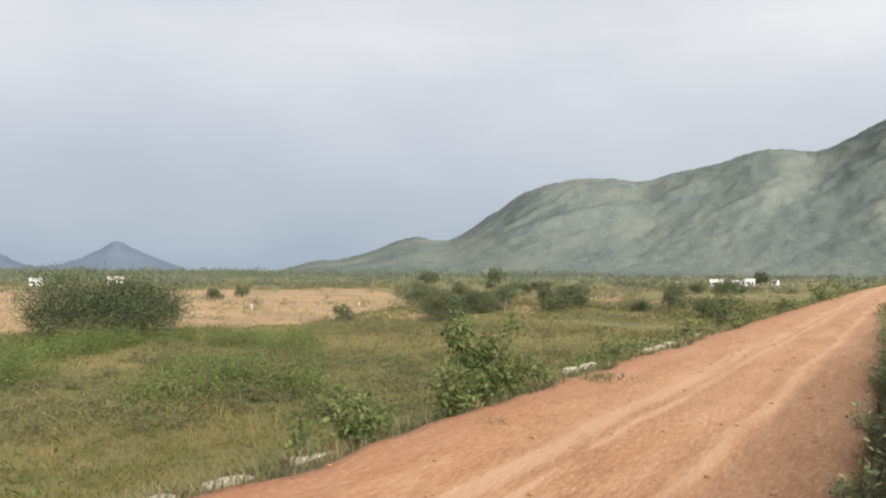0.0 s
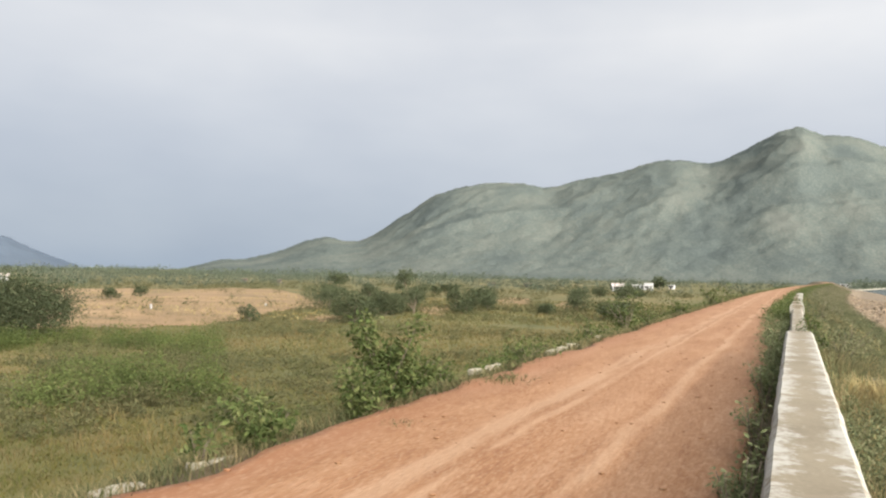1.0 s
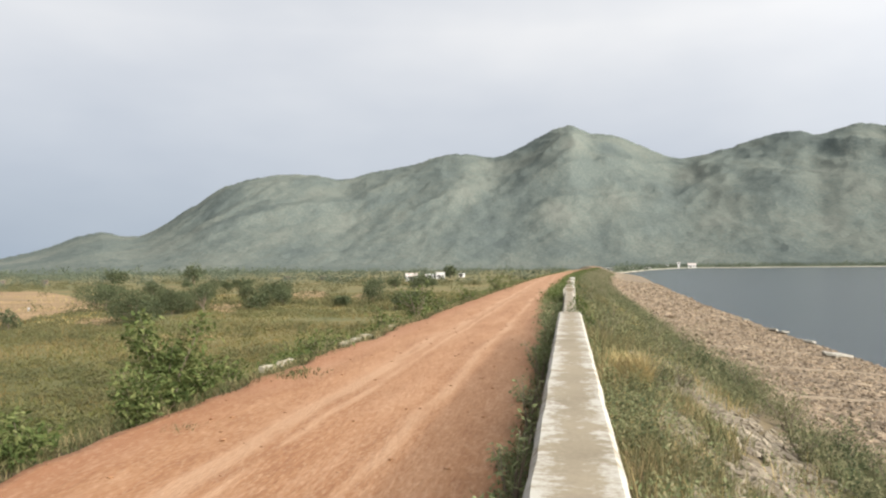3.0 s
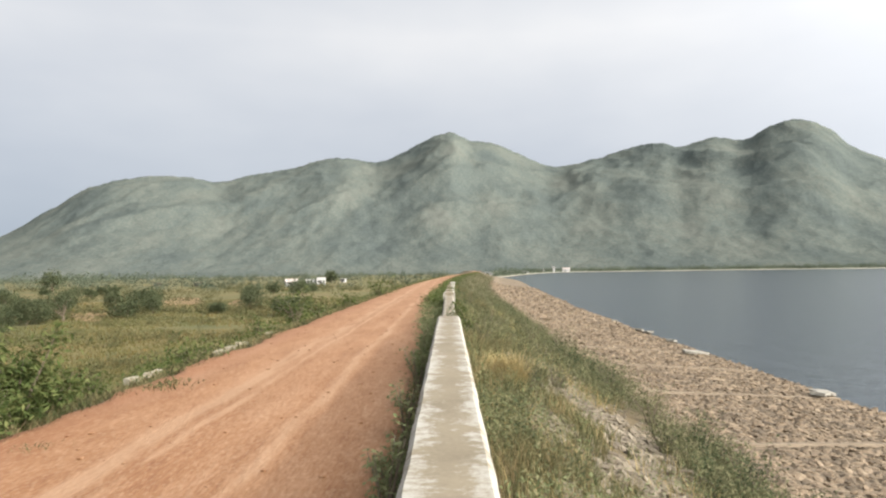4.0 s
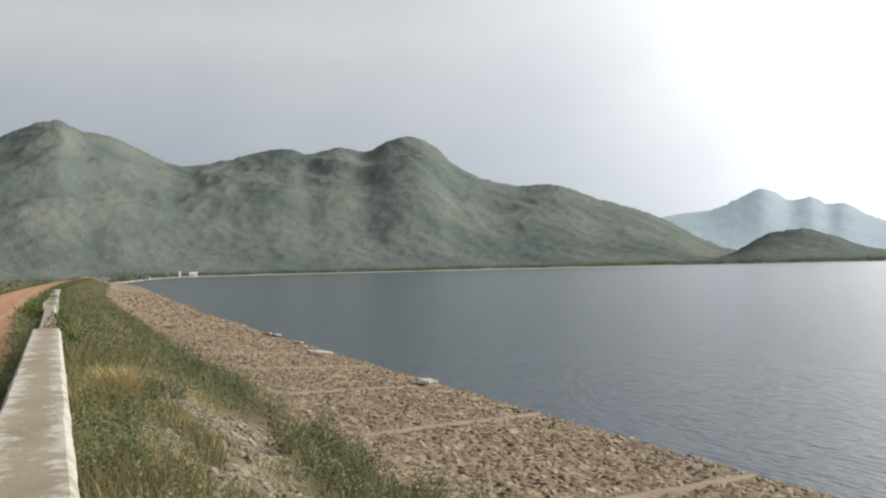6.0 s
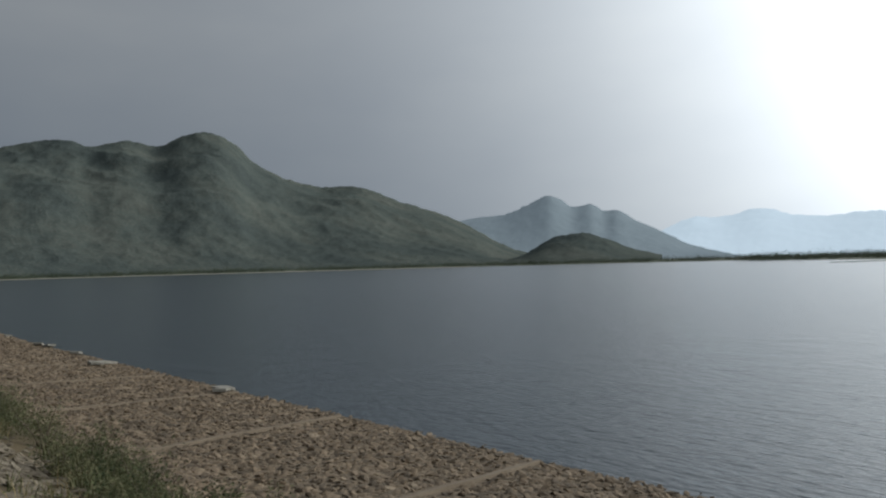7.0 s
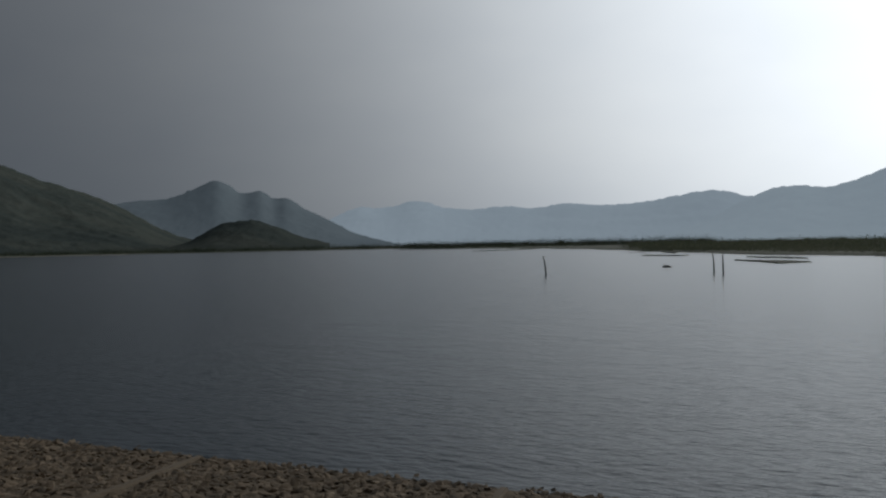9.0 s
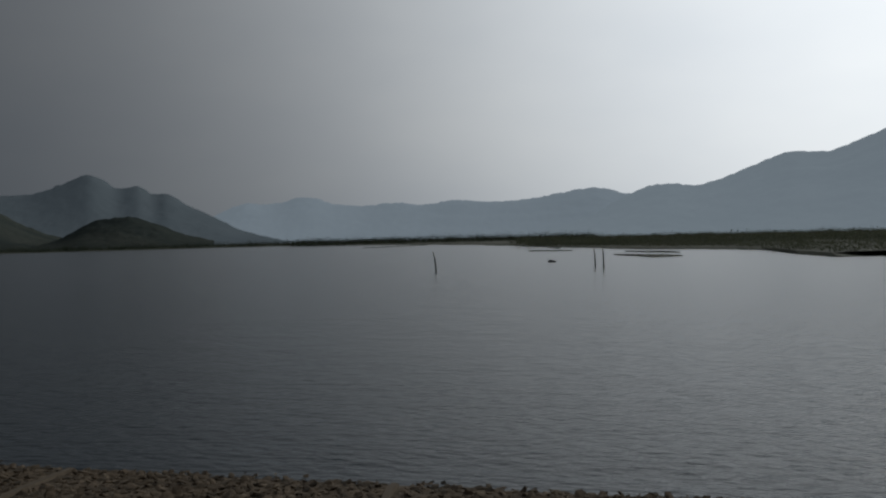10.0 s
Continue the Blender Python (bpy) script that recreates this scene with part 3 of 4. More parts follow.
def parapet(name, label, y0, y1, top, half=0.235, shift=-0.02, step=0.2):
    """A low masonry wall with rounded shoulders and uneven edges, following the crest."""
    prof = [(-half - 0.015, -0.3), (-half - 0.012, top - 0.09), (-half + 0.004, top - 0.035), (-half + 0.035, top), (-0.08, top), (0.08, top), (half - 0.035, top), (half - 0.004, top - 0.035), (half + 0.012, top - 0.09), (half + 0.015, -0.45)]
    yy = np.append(np.arange(y0, y1, step), y1)
    v = []
    for y in yy:
        for k, (x, z) in enumerate(prof):
            worn = 0.012 * nz(x * 8, y * 2.2) + 0.006 * nz(x * 20, y * 7, 2.0)
            v.append((x + shift + float(bend(y)) + worn * (1 if abs(x) > 0.15 else 0), y, z + (0.008 * nz(0.0, y * 2.2) if z > 0 else 0)))
    n = len(prof)
    me = mesh_np(name, v, grid_faces(len(yy), n), M_PARAPET, False)
    bm = bmesh.new()
    bm.from_mesh(me)
    bm.verts.ensure_lookup_table()
    bm.faces.new([bm.verts[i] for i in range(n)])
    bm.faces.new([bm.verts[len(v) - n + i] for i in reversed(range(n))])
    return tagged(part(name, bm, M_PARAPET), label, "parapet", kind="structure")


parapet("wall_parapet", "low grey parapet wall with flaking whitewash along its edges", -14, 15.5, 0.60)
parapet("wall_parapet_far", "narrower, slightly sunken further stretch of the whitewashed parapet", 15.75, 30.0, 0.50, half=0.165)
for y0, y1, top in ((30.3, 31.2, 0.62), (34.0, 35.2, 0.52), (40.0, 41.4, 0.46), (49.0, 50.2, 0.5), (60.0, 62.0, 0.5)):
    parapet("wall_stub", "broken whitewashed stub of the parapet among weeds", y0, y1, top)

# ---- stones ----


def rocks(n_kinds, flat=0.5):
    """A few angular stone shapes of about unit size."""
    shapes = []
    for k in range(n_kinds):
        bm = bmesh.new()
        bmesh.ops.create_icosphere(bm, subdivisions=1, radius=0.5)
        for v in bm.verts:
            q = v.co * (1 + rng.uniform(-0.3, 0.25))
            m = max(abs(q.x), abs(q.y), abs(q.z) * 1.1)
            q = q * (0.6 + 0.4 * 0.5 / max(m, 0.1))
            v.co = Vector((q.x * rng.uniform(0.9, 1.1), q.y * 0.78, q.z * flat))
        shapes.append((np.array([v.co[:] for v in bm.verts]), np.array([[v.index for v in f.verts] for f in bm.faces])))
        bm.free()
    return shapes


SHAPES = rocks(8, 0.42)
SHAPE_MESHES = {m.name: [mesh_np("stone", v, f, m) for v, f in SHAPES] for m in (M_STONE, M_GREYSTONE)}


def lay_stones(spots, sizes, single, stuff_name, stuff_label, lift=0.05, material=M_STONE, slabs=False):
    """Pitching stones: those near the parapet stand as pieces of their own, the rest is joined."""
    pieces = []
    for i, ((x, y), s) in enumerate(zip(spots, sizes)):
        k = int(rng.integers(len(SHAPES)))
        turn = rng.uniform(0, 360)
        m = Matrix.LocRotScale((x + float(bend(y)), y, float(bank_z(x)) + lift * s), Euler((rng.normal(0, 0.22), rng.normal(0.2, 0.22), radians(turn))), (s * rng.uniform(0.8, 1.35), s * rng.uniform(0.7, 1.1), s * rng.uniform(0.6, 1.0)))
        if slabs:
            m = Matrix.LocRotScale(m.to_translation(), Euler((rng.normal(0, 0.3), rng.normal(0.3, 0.3), radians(rng.normal(-14, 24)))), (s * rng.uniform(1.0, 1.7), s * rng.uniform(0.6, 1.0), s * rng.uniform(0.55, 1.1)))
        if i < single:
            ob = new("stone", SHAPE_MESHES[material.name][k])
            ob.parent = dam
            ob.matrix_local = m
        else:
            v, f = SHAPES[k]
            mm = np.array(m)
            pieces.append((v @ mm[:3, :3].T + mm[:3, 3], f))
    v, f = join(pieces)
    tagged(part(stuff_name, mesh_np(stuff_name, v, f, material), parent=dam), stuff_label, kind="stuff")


STRIPS = ((3.5, 4.6), (12.0, 13.6), (20.4, 23.6), (29.0, 32.0), (37.6, 40.6), (46.0, 49.0))


def strip_y(k, x):
    """Where a mortar strip runs: nearly square to the dam, turning a little away."""
    return STRIPS[k][0] + (STRIPS[k][1] - STRIPS[k][0]) * (x - 8.0) / 9.0


# the coarse rubble just below the crest
spots = np.stack([np.clip(rng.normal(2.3, 0.6, 5600), 1.0, 4.0), rng.uniform(2.0, 24.0, 5600)], 1)
spots = spots[[nz(p * 0.55, q * 0.22, 12.0) + 0.25 * nz(p * 2, q * 2, 1.0) > -0.36 for p, q in spots]]
near_first = np.argsort(spots[:, 1])
lay_stones(spots[near_first], rng.uniform(0.08, 0.23, len(spots)), 120, "rubble_stones", "grey angular rubble stones bedded in soil", lift=0.16, material=M_GREYSTONE, slabs=True)
# hand-laid pitching down to the water
spots, sizes = [], []
y = -8.0
while y < 210:
    s = 0.245 if y < 40 else 0.3 if y < 70 else 0.5 if y < 120 else 0.85
    for x in np.arange(5.1, 17.5, s * 0.8):
        px, py = x + rng.uniform(-0.12, 0.12), y + rng.uniform(-0.14, 0.14)
        if min(abs(py - strip_y(k, px)) for k in range(len(STRIPS))) > 0.22:
            spots.append((px, py))
            sizes.append(s * rng.uniform(0.75, 1.35))
    y += s * 0.74
spots, sizes = np.array(spots), np.array(sizes)
order = np.argsort(np.hypot(spots[:, 0] - 11, spots[:, 1] - 11))
lay_stones(spots[order], sizes[order], 180, "pitching_stones", "reddish-brown stone pitching on the lake face", lift=0.07)
# bed under the stones
bxs, bys = np.arange(5.0, 19.1, 0.5), np.concatenate([np.arange(-30, 130, 1.5), np.arange(130, 481, 6)])
px, py = np.meshgrid(bxs, bys)
pv = np.stack([px + bend(py), py, bank_z(px) + 0.025 - 0.12 * (px < 5.3)], -1).reshape(-1, 3)
tagged(part("pitching_bed", mesh_np("pitching_bed", pv, grid_faces(len(bys), len(bxs)), M_RUBBLE, True)), "brown gravel bed of the stone pitching", "gravel", kind="structure")
for k_s in range(len(STRIPS)):
    xs_s = np.arange(7.4, 17.2, 0.4)
    v = []
    for x in xs_s:
        w = 0.085 + 0.04 * nz(x * 0.8, k_s)
        z = float(bank_z(x)) + 0.03 * nz(x, k_s)
        c = strip_y(k_s, x) + 0.12 * nz(x * 0.4, k_s, 6.0)
        v += [(x, c - w - 0.03, z), (x, c - w, z + 0.1), (x, c + w, z + 0.1), (x, c + w + 0.03, z)]
    v = np.array(v)
    v[:, 0] += bend(v[:, 1])
    part("concrete_strip", mesh_np("concrete_strip", v, grid_faces(len(xs_s), 4), M_MORTAR), parent=dam, label="pale mortar strip running down the stone pitching")


def slab(at, size, turn, label, name="stone_slab", tilt=4, material=M_PALE):
    """A weathered flat stone with broken, rounded edges."""
    bm = box(*size, bevel=min(size) * 0.1, at=(0, 0, -size[2] * 0.4), seg=2)
    bmesh.ops.subdivide_edges(bm, edges=[e for e in bm.edges if e.calc_length() > max(size) * 0.35], cuts=3, use_grid_fill=True)
    for v in bm.verts:
        n = noise.noise_vector(Vector(at) + v.co * 3.0)
        v.co += n * min(size) * 0.4
    ob = part(name, bm, material)
    ob.matrix_world = pose(*at, tilt * 0.6, tilt, turn)
    return tagged(ob, label, "stone")


for x, y, ln, turn in ((16.9, 77, 1.9, 80), (16.8, 65.8, 2.2, 70), (17.0, 63.6, 1.2, 95), (16.9, 56.2, 1.3, 60), (16.0, 47.8, 1.9, 30), (15.4, 47.2, 0.8, 10), (16.2, 32.0, 1.7, 55), (16.55, 32.6, 1.0, 15)):
    slab((x + float(bend(y)), y, float(bank_z(x)) + 0.19), (ln, 0.6 * min(1, ln), 0.15), turn, "pale broken stone slab lying at the water's edge", tilt=8)["group"] = "slabs at the waterline"
for x, y, ln, turn in ((-4.57, 4.72, 0.52, 92), (-4.56, 3.75, 0.42, 88), (-4.6, 3.15, 0.35, 95), (-4.84, 11.1, 0.5, 85), (-4.83, 11.75, 0.6, 93), (-4.66, 14.75, 0.5, 80), (-4.68, 15.5, 0.65, 92), (-4.7, 16.35, 0.6, 86), (-4.75, 19.0, 0.5, 90)):
    slab((x, y, -0.07 if y < 10 else -0.035), (ln, 0.1, 0.1), turn, "whitewashed broken kerb stone at the road's grassy edge", name="kerb_stone", tilt=5, material=M_SAND)["group"] = "kerb stones"

# ---- plants close by ----


def bush(at, height, width, n_leaves, label, leaf=0.09, material=None, stems=7, name="bush"):
    """A leafy bush: thin stems that fork from the root, with clusters of pointed leaves along them."""
    root = empty(name, at, label, "bush")
    spots = []
    for i in range(stems):
        a = 2 * math.pi * (i + rng.uniform(-0.3, 0.3)) / stems
        out, h = width / 2 * rng.uniform(0.25, 1.0), height * rng.uniform(0.5, 1.0)
        pts = [(0.03 * math.cos(a), 0.03 * math.sin(a), -0.05), (out * 0.35 * math.cos(a), out * 0.35 * math.sin(a), h * 0.4), (out * 0.75 * math.cos(a + 0.2), out * 0.75 * math.sin(a + 0.2), h * 0.75), (out * math.cos(a + 0.3), out * math.sin(a + 0.3), h)]
        v, f = tube(pts, [0.012 * height + 0.004, 0.009 * height + 0.003, 0.006 * height, 0.003], 5)
        part("stem", mesh_np("stem", v, f, M_BARK), parent=root)
        k = n_leaves // stems
        t = rng.uniform(0.12, 1.0, k) * 3
        j = np.minimum(t.astype(int), 2)
        p = np.array(pts)
        c = p[j] + (p[j + 1] - p[j]) * (t - j)[:, None]
        spots.append(c + rng.normal(0, 0.085 * width, (k, 3)) * (1, 1, 0.8))
    c = np.concatenate(spots)
    c[:, 2] = np.abs(c[:, 2])
    v, f = leaves(c, leaf, leaf * 0.36, droop=0.5)
    part("foliage", mesh_np("foliage", v, f, material or M_LEAF), parent=root)
    return root


bush((-4.66, 7.8, -0.08), 1.28, 1.05, 2800, "leafy green roadside bush taller than its neighbours", leaf=0.095)
bush((-4.5, 6.9, -0.05), 0.62, 0.9, 1400, "low leafy green bush at the road's edge", leaf=0.085)
bush((-4.75, 8.5, -0.06), 0.72, 0.95, 1400, "low leafy green bush at the road's edge", leaf=0.085)
bush((-4.62, 5.35, -0.05), 0.5, 0.8, 1200, "low leafy green bush at the road's edge", leaf=0.085)
bush((-4.75, 4.75, -0.06), 0.34, 0.5, 150, "small leafy weed beside a kerb stone", leaf=0.09, stems=5)
bush((-4.75, 9.6, -0.06), 0.4, 0.6, 200, "small leafy bush at the road's edge", leaf=0.1)
bush((-4.75, 13.2, -0.06), 0.55, 1.0, 300, "small leafy bush at the road's edge", leaf=0.1)
bush((-4.9, 18.6, -0.06), 0.6, 1.1, 300, "small leafy bush at the road's edge", leaf=0.11)
bush((-4.8, 22.6, -0.06), 1.15, 1.7, 700, "rounded green bush beside the dirt road", leaf=0.13, stems=9)
bush((-4.7, 26.0, -0.06), 0.7, 1.4, 350, "small leafy bush at the road's edge", leaf=0.13)
bush((-4.6, 33.0, -0.06), 0.8, 1.6, 350, "small leafy bush at the road's edge", leaf=0.15)
bush((-4.3, 45.0, -0.06), 1.2, 2.4, 500, "rounded green bush beside the dirt road", leaf=0.2, stems=9)
bush((0.2, 17.0, -0.1), 0.95, 0.75, 700, "leafy weed growing over the gap in the parapet", leaf=0.1)


for bx0, by0, h, w in ((-0.38, 3.3, 0.62, 0.3), (-0.42, 4.5, 0.64, 0.4), (-0.5, 5.6, 0.34, 0.4), (-0.42, 6.8, 0.7, 0.45), (-0.5, 8.3, 0.42, 0.5), (-0.44, 9.9, 0.66, 0.5), (-0.5, 11.8, 0.42, 0.5), (-0.45, 14.0, 0.5, 0.6), (-0.5, 16.6, 0.55, 0.7)):
    bush((bx0, by0, -0.06), h, w, 210, "leafy green weed at the foot of the parapet", leaf=0.062, stems=6, name="wall_weed", material=M_PALEWEED)["group"] = "weeds at the parapet's foot"


def scatter(n, x0, x1, y0, y1, power=1.0):
    """Roots on the bank, denser towards y0."""
    y = y0 + (y1 - y0) * rng.uniform(0, 1, n) ** power
    x = rng.uniform(x0, x1, n)
    return x, y


def rooted(x, y, sink=0.03):
    return np.stack([x + bend(y), y, bank_z(x) - sink], 1)


def clumped(x, y, freq, low):
    """Keeps the roots that fall in clumps."""
    keep = np.array([nz(a * freq, b * freq, 2.5) > low for a, b in zip(x, y)])
    return x[keep], y[keep]


def sward(name, label, root, height, width, material, lean=0.4):
    v, f = blades(root, height, width, lean)
    return tagged(part(name, mesh_np(name, v, f, material)), label, "grass", kind="stuff")


def herbs(name, label, root, height, leaf, material, per=14, spread=0.12):
    """Soft leafy weeds: a column of small leaves over every root."""
    n = len(root)
    hgt = np.asarray(height) * rng.uniform(0.5, 1.2, n)
    c = np.repeat(root, per, 0)
    up = rng.uniform(0.05, 1, n * per) * np.repeat(hgt, per)
    c = c + np.stack([rng.normal(0, spread, n * per), rng.normal(0, spread, n * per), up], 1)
    v, f = leaves(c, leaf, leaf * 0.4)
    return tagged(part(name, mesh_np(name, v, f, material)), label, "weeds", kind="stuff")


# weeds between the road and the parapet
x, y = clumped(*scatter(2200, -0.5, -0.28, 1.2, 70, 1.7), 1.0, 0.2)
herbs("weeds_roadside", "low leafy green weeds along the parapet's foot", rooted(x, y), 0.16 + 0.4 * soft(-0.8, -0.3, x) * (0.7 + 0.8 * np.array([nz(p * 1.5, q * 0.8, 6.0) for p, q in zip(x, y)])), 0.055, M_PALEWEED, per=14, spread=0.06)
x, y = clumped(*scatter(5000, -0.7, -0.28, 1.0, 90, 1.8), 1.6, 0.05)
sward("grass_roadside", "thin green grass along the parapet's foot", rooted(x, y), 0.06 + 0.16 * soft(-0.75, -0.35, x), 0.007 + 0.0008 * y, M_GRASS, 0.7)
y = 9 + 38 * rng.uniform(0, 1, 1900) ** 1.2
x = -0.3 - rng.uniform(0, 1, 1900) * (0.15 + 0.6 * soft(9, 30, y))
x, y = clumped(x, y, 0.8, 0.04)
herbs("weeds_roadside", "leafy weeds spreading from the parapet onto the road's edge", rooted(x, y), 0.38, 0.07, M_PALEWEED, per=16, spread=0.09)
# bank between parapet and rubble
x, y = clumped(*scatter(38000, 0.26, 2.0, 1.5, 60, 1.9), 1.1, -0.2)
sward("grass_bank", "tall yellowish green grass on the bank", rooted(x, y), 0.34 + 0.4 * np.array([nz(p * 0.9, q * 0.7, 3.0) for p, q in zip(x, y)]), 0.005 + 0.0006 * y, M_GRASS, 0.55)
x, y = clumped(*scatter(3000, 0.28, 1.9, 1.5, 60, 1.7), 0.9, 0.1)
herbs("weeds_bank", "mixed leafy weeds on the bank above the rubble", rooted(x, y), 0.42 + 0.5 * np.array([nz(p * 0.7, q * 0.5, 5.0) for p, q in zip(x, y)]), 0.05, M_WEED, per=30, spread=0.06)
x, y = clumped(*scatter(2600, 0.28, 3.0, 2.0, 45, 1.6), 0.8, 0.08)
herbs("weeds_pale", "pale feathery weeds among the bank grass", rooted(x, y), 0.5 + 0.3 * np.array([nz(p, q, 8.0) for p, q in zip(x, y)]), 0.045, M_PALEWEED, per=24, spread=0.055)
x, y = clumped(*scatter(14000, 1.4, 4.2, 2.0, 45, 1.4), 0.7, 0.0)
sward("grass_rubble", "sparse grass between the rubble stones", rooted(x, y), 0.26, 0.006 + 0.0007 * y, M_GRASS, 0.7)
x, y = clumped(*scatter(9000, 0.35, 3.4, 2.0, 45, 1.4), 0.8, 0.05)
sward("grass_dry", "pale dry grass stalks on the bank", rooted(x, y), 0.38, 0.005 + 0.0005 * y, M_DRY, 0.6)
# belt of tall dark weeds above the pitching
x, y = clumped(*scatter(8500, 3.1, 5.3, 2.5, 75, 1.5), 0.75, 0.1)
herbs("weeds_belt", "belt of tall feathery dark green weeds above the stone pitching", rooted(x, y), 0.62 + 0.7 * np.array([nz(p * 0.8, q * 0.6, 9.0) for p, q in zip(x, y)]), 0.065, M_WEED, per=22, spread=0.075)
x, y = clumped(*scatter(8000, 3.5, 5.4, 2.0, 75, 1.5), 0.6, -0.05)
sward("grass_belt", "dark green grass among the tall weeds", rooted(x, y), 0.42, 0.016 + 0.0009 * y, M_WEED)
x, y = scatter(9000, 0.3, 5.4, 20, 260, 1.6)
herbs("weeds_far_bank", "dense green growth covering the bank further along", rooted(x, y), 0.5 + 0.75 * np.array([nz(p * 0.5, q * 0.35, 9.0) for p, q in zip(x, y)]), 0.1, M_WEED, per=9, spread=0.14)
x, y = scatter(3200, -0.9, 0.3, 30, 260, 1.6)
herbs("weeds_crest", "green growth over the ruined parapet further along", rooted(x, y), 0.5, 0.12, M_LEAF, per=10, spread=0.22)
for bx0, by0, h, w, n in ((4.3, 6.2, 1.0, 1.0, 1000), (3.7, 7.4, 0.7, 0.8, 700), (4.8, 8.4, 0.9, 1.1, 900), (5.0, 9.6, 0.8, 0.9, 700), (4.2, 10.4, 1.1, 1.2, 1000), (3.6, 12.2, 0.8, 0.9, 700), (4.9, 14.6, 1.0, 1.1, 900), (3.9, 18.2, 1.0, 1.2, 900), (5.0, 22.5, 1.1, 1.5, 900), (2.2, 15.2, 0.75, 0.9, 700), (1.4, 12.6, 0.7, 0.9, 700), (3.1, 28.5, 1.1, 1.7, 900), (4.7, 31.0, 1.2, 1.8, 900), (4.9, 13.0, 0.8, 1.2, 700), (4.4, 16.0, 1.0, 1.3, 800), (4.6, 20.0, 1.0, 1.6, 800), (3.9, 25.0, 1.1, 1.8, 800), (2.6, 21.0, 0.9, 1.4, 700), (0.75, 17.5, 0.9, 1.2, 700), (1.3, 24.0, 1.1, 1.6, 700), (0.7, 33.0, 1.2, 1.8, 700), (0.95, 4.6, 0.45, 0.6, 350), (1.5, 6.0, 0.4, 0.6, 300), (0.6, 7.2, 0.45, 0.6, 350), (3.0, 5.2, 0.4, 0.6, 260)):
    bush((bx0 + float(bend(by0)), by0, float(bank_z(bx0)) - 0.04), h, w, n, "feathery dark green weed bush on the stony bank", leaf=0.07, material=M_WEED, stems=8, name="weed_bush")["group"] = "weed bushes on the bank"
# pale dry tuft
a = rng.uniform(0, 2 * np.pi, 900)
r = 0.34 * np.sqrt(rng.uniform(0, 1, 900))
tuft = np.stack([0.92 + r * np.cos(a), 12.2 + r * np.sin(a), np.full(900, float(bank_z(0.92)) - 0.03)], 1)
root = empty("dry_grass_tuft", (0.92, 12.2, float(bank_z(0.92))), "round tuft of pale yellow dry grass on the bank", "grass")
v, f = blades(tuft - np.array([0.92, 12.2, float(bank_z(0.92))]), 0.5, 0.016, 0.7)
part("tuft", mesh_np("tuft", v, f, M_DRY), parent=root)

# growth along the bank behind the start of the walk
for x0, x1, n in ((0.3, 5.4, 15000), (-0.6, -0.3, 1500), (-6.0, -4.25, 8000)):
    x, y = scatter(n, x0, x1, -13, 2.2)
    sward("grass_bank", "rough green grass along the dam crest", rooted(x, y), 0.24, 0.014, M_GRASS, 0.8)
x, y = clumped(*scatter(900, 0.3, 5.3, -13, 2.2), 0.7, 0.0)
herbs("weeds_bank", "leafy weeds on the bank beside the parapet", rooted(x, y), 0.4, 0.07, M_WEED, per=18, spread=0.1)

# verge beyond the kerb
x, y = scatter(38000, -6.0, -4.22, 2.0, 110, 1.9)
sward("grass_verge", "green roadside grass along the broken kerb", rooted(x, y), 0.17, 0.007 + 0.0007 * y, M_GRASS, 0.9)
x, y = clumped(*scatter(2200, -6.5, -4.6, 2.5, 160, 1.6), 0.7, 0.02)
herbs("weeds_verge", "leafy weeds along the broken kerb", rooted(x, y), 0.42, 0.1, M_LEAF, per=16, spread=0.16)
x = rng.normal(-4.05, 0.2, 500)
y = rng.normal(10.1, 0.28, 500)
sward("grass_patch", "small patch of grass spreading onto the dirt road", rooted(x, y, 0.0), 0.11, 0.02, M_GRASS, 0.7)
x, y = rng.normal(-3.75, 0.09, 120), rng.normal(6.55, 0.1, 120)
sward("grass_sprig", "tiny grass sprig on the dirt road", rooted(x, y, -0.02), 0.06, 0.016, M_GRASS, 0.8)
pebble_xy = np.stack([rng.uniform(-4.2, -0.9, 160), rng.uniform(3.0, 26.0, 160)], 1)
pieces = []
for (x, y), s in zip(pebble_xy, rng.uniform(0.02, 0.07, 160)):
    v, f = SHAPES[int(rng.integers(8))]
    pieces.append((v * s * (1, 1.2, 0.8) + (x, y, 0.05), f))
v, f = join(pieces)
tagged(part("pebbles", mesh_np("pebbles", v, f, M_ROAD)), "small loose stones on the dirt road", "pebbles", kind="stuff")

# ---- the plain ----
M_LUSH = mat("lush_shrub_leaf", [(0.046, 0.06, 0.02), (0.075, 0.095, 0.029), (0.115, 0.135, 0.044)], scale=0.3, fine=5, bump=0, island=0.25, rough=0.85, spec=0.08, trans=0.3)
M_FIELDGRASS = mat("plain_grass", [(0.044, 0.054, 0.014), (0.072, 0.077, 0.021), (0.112, 0.096, 0.032), (0.165, 0.115, 0.048)], scale=0.13, fine=5, bump=0, island=0.16, rough=0.85, spec=0.08, trans=0.25)
az = np.arange(-70, -34.6, 0.5)
rows_f = np.linspace(0, 1, 16)
v = []
for q in rows_f:
    for a in az:
        r0 = 92 + 42 * float(soft(-46, -35, a)) + 9 * nz(a * 0.25, 1.0) + 4 * nz(a * 0.9, 2.0)
        r1 = 265 + 40 * nz(a * 0.2, 7.0) - 110 * float(soft(-38.5, -34.8, a))
        x, y = polar(a + 0.6 * nz(q * 5, a), r0 + (r1 - r0) * q)
        v.append((x, y, float(plain_z(x, y)) + 0.07))
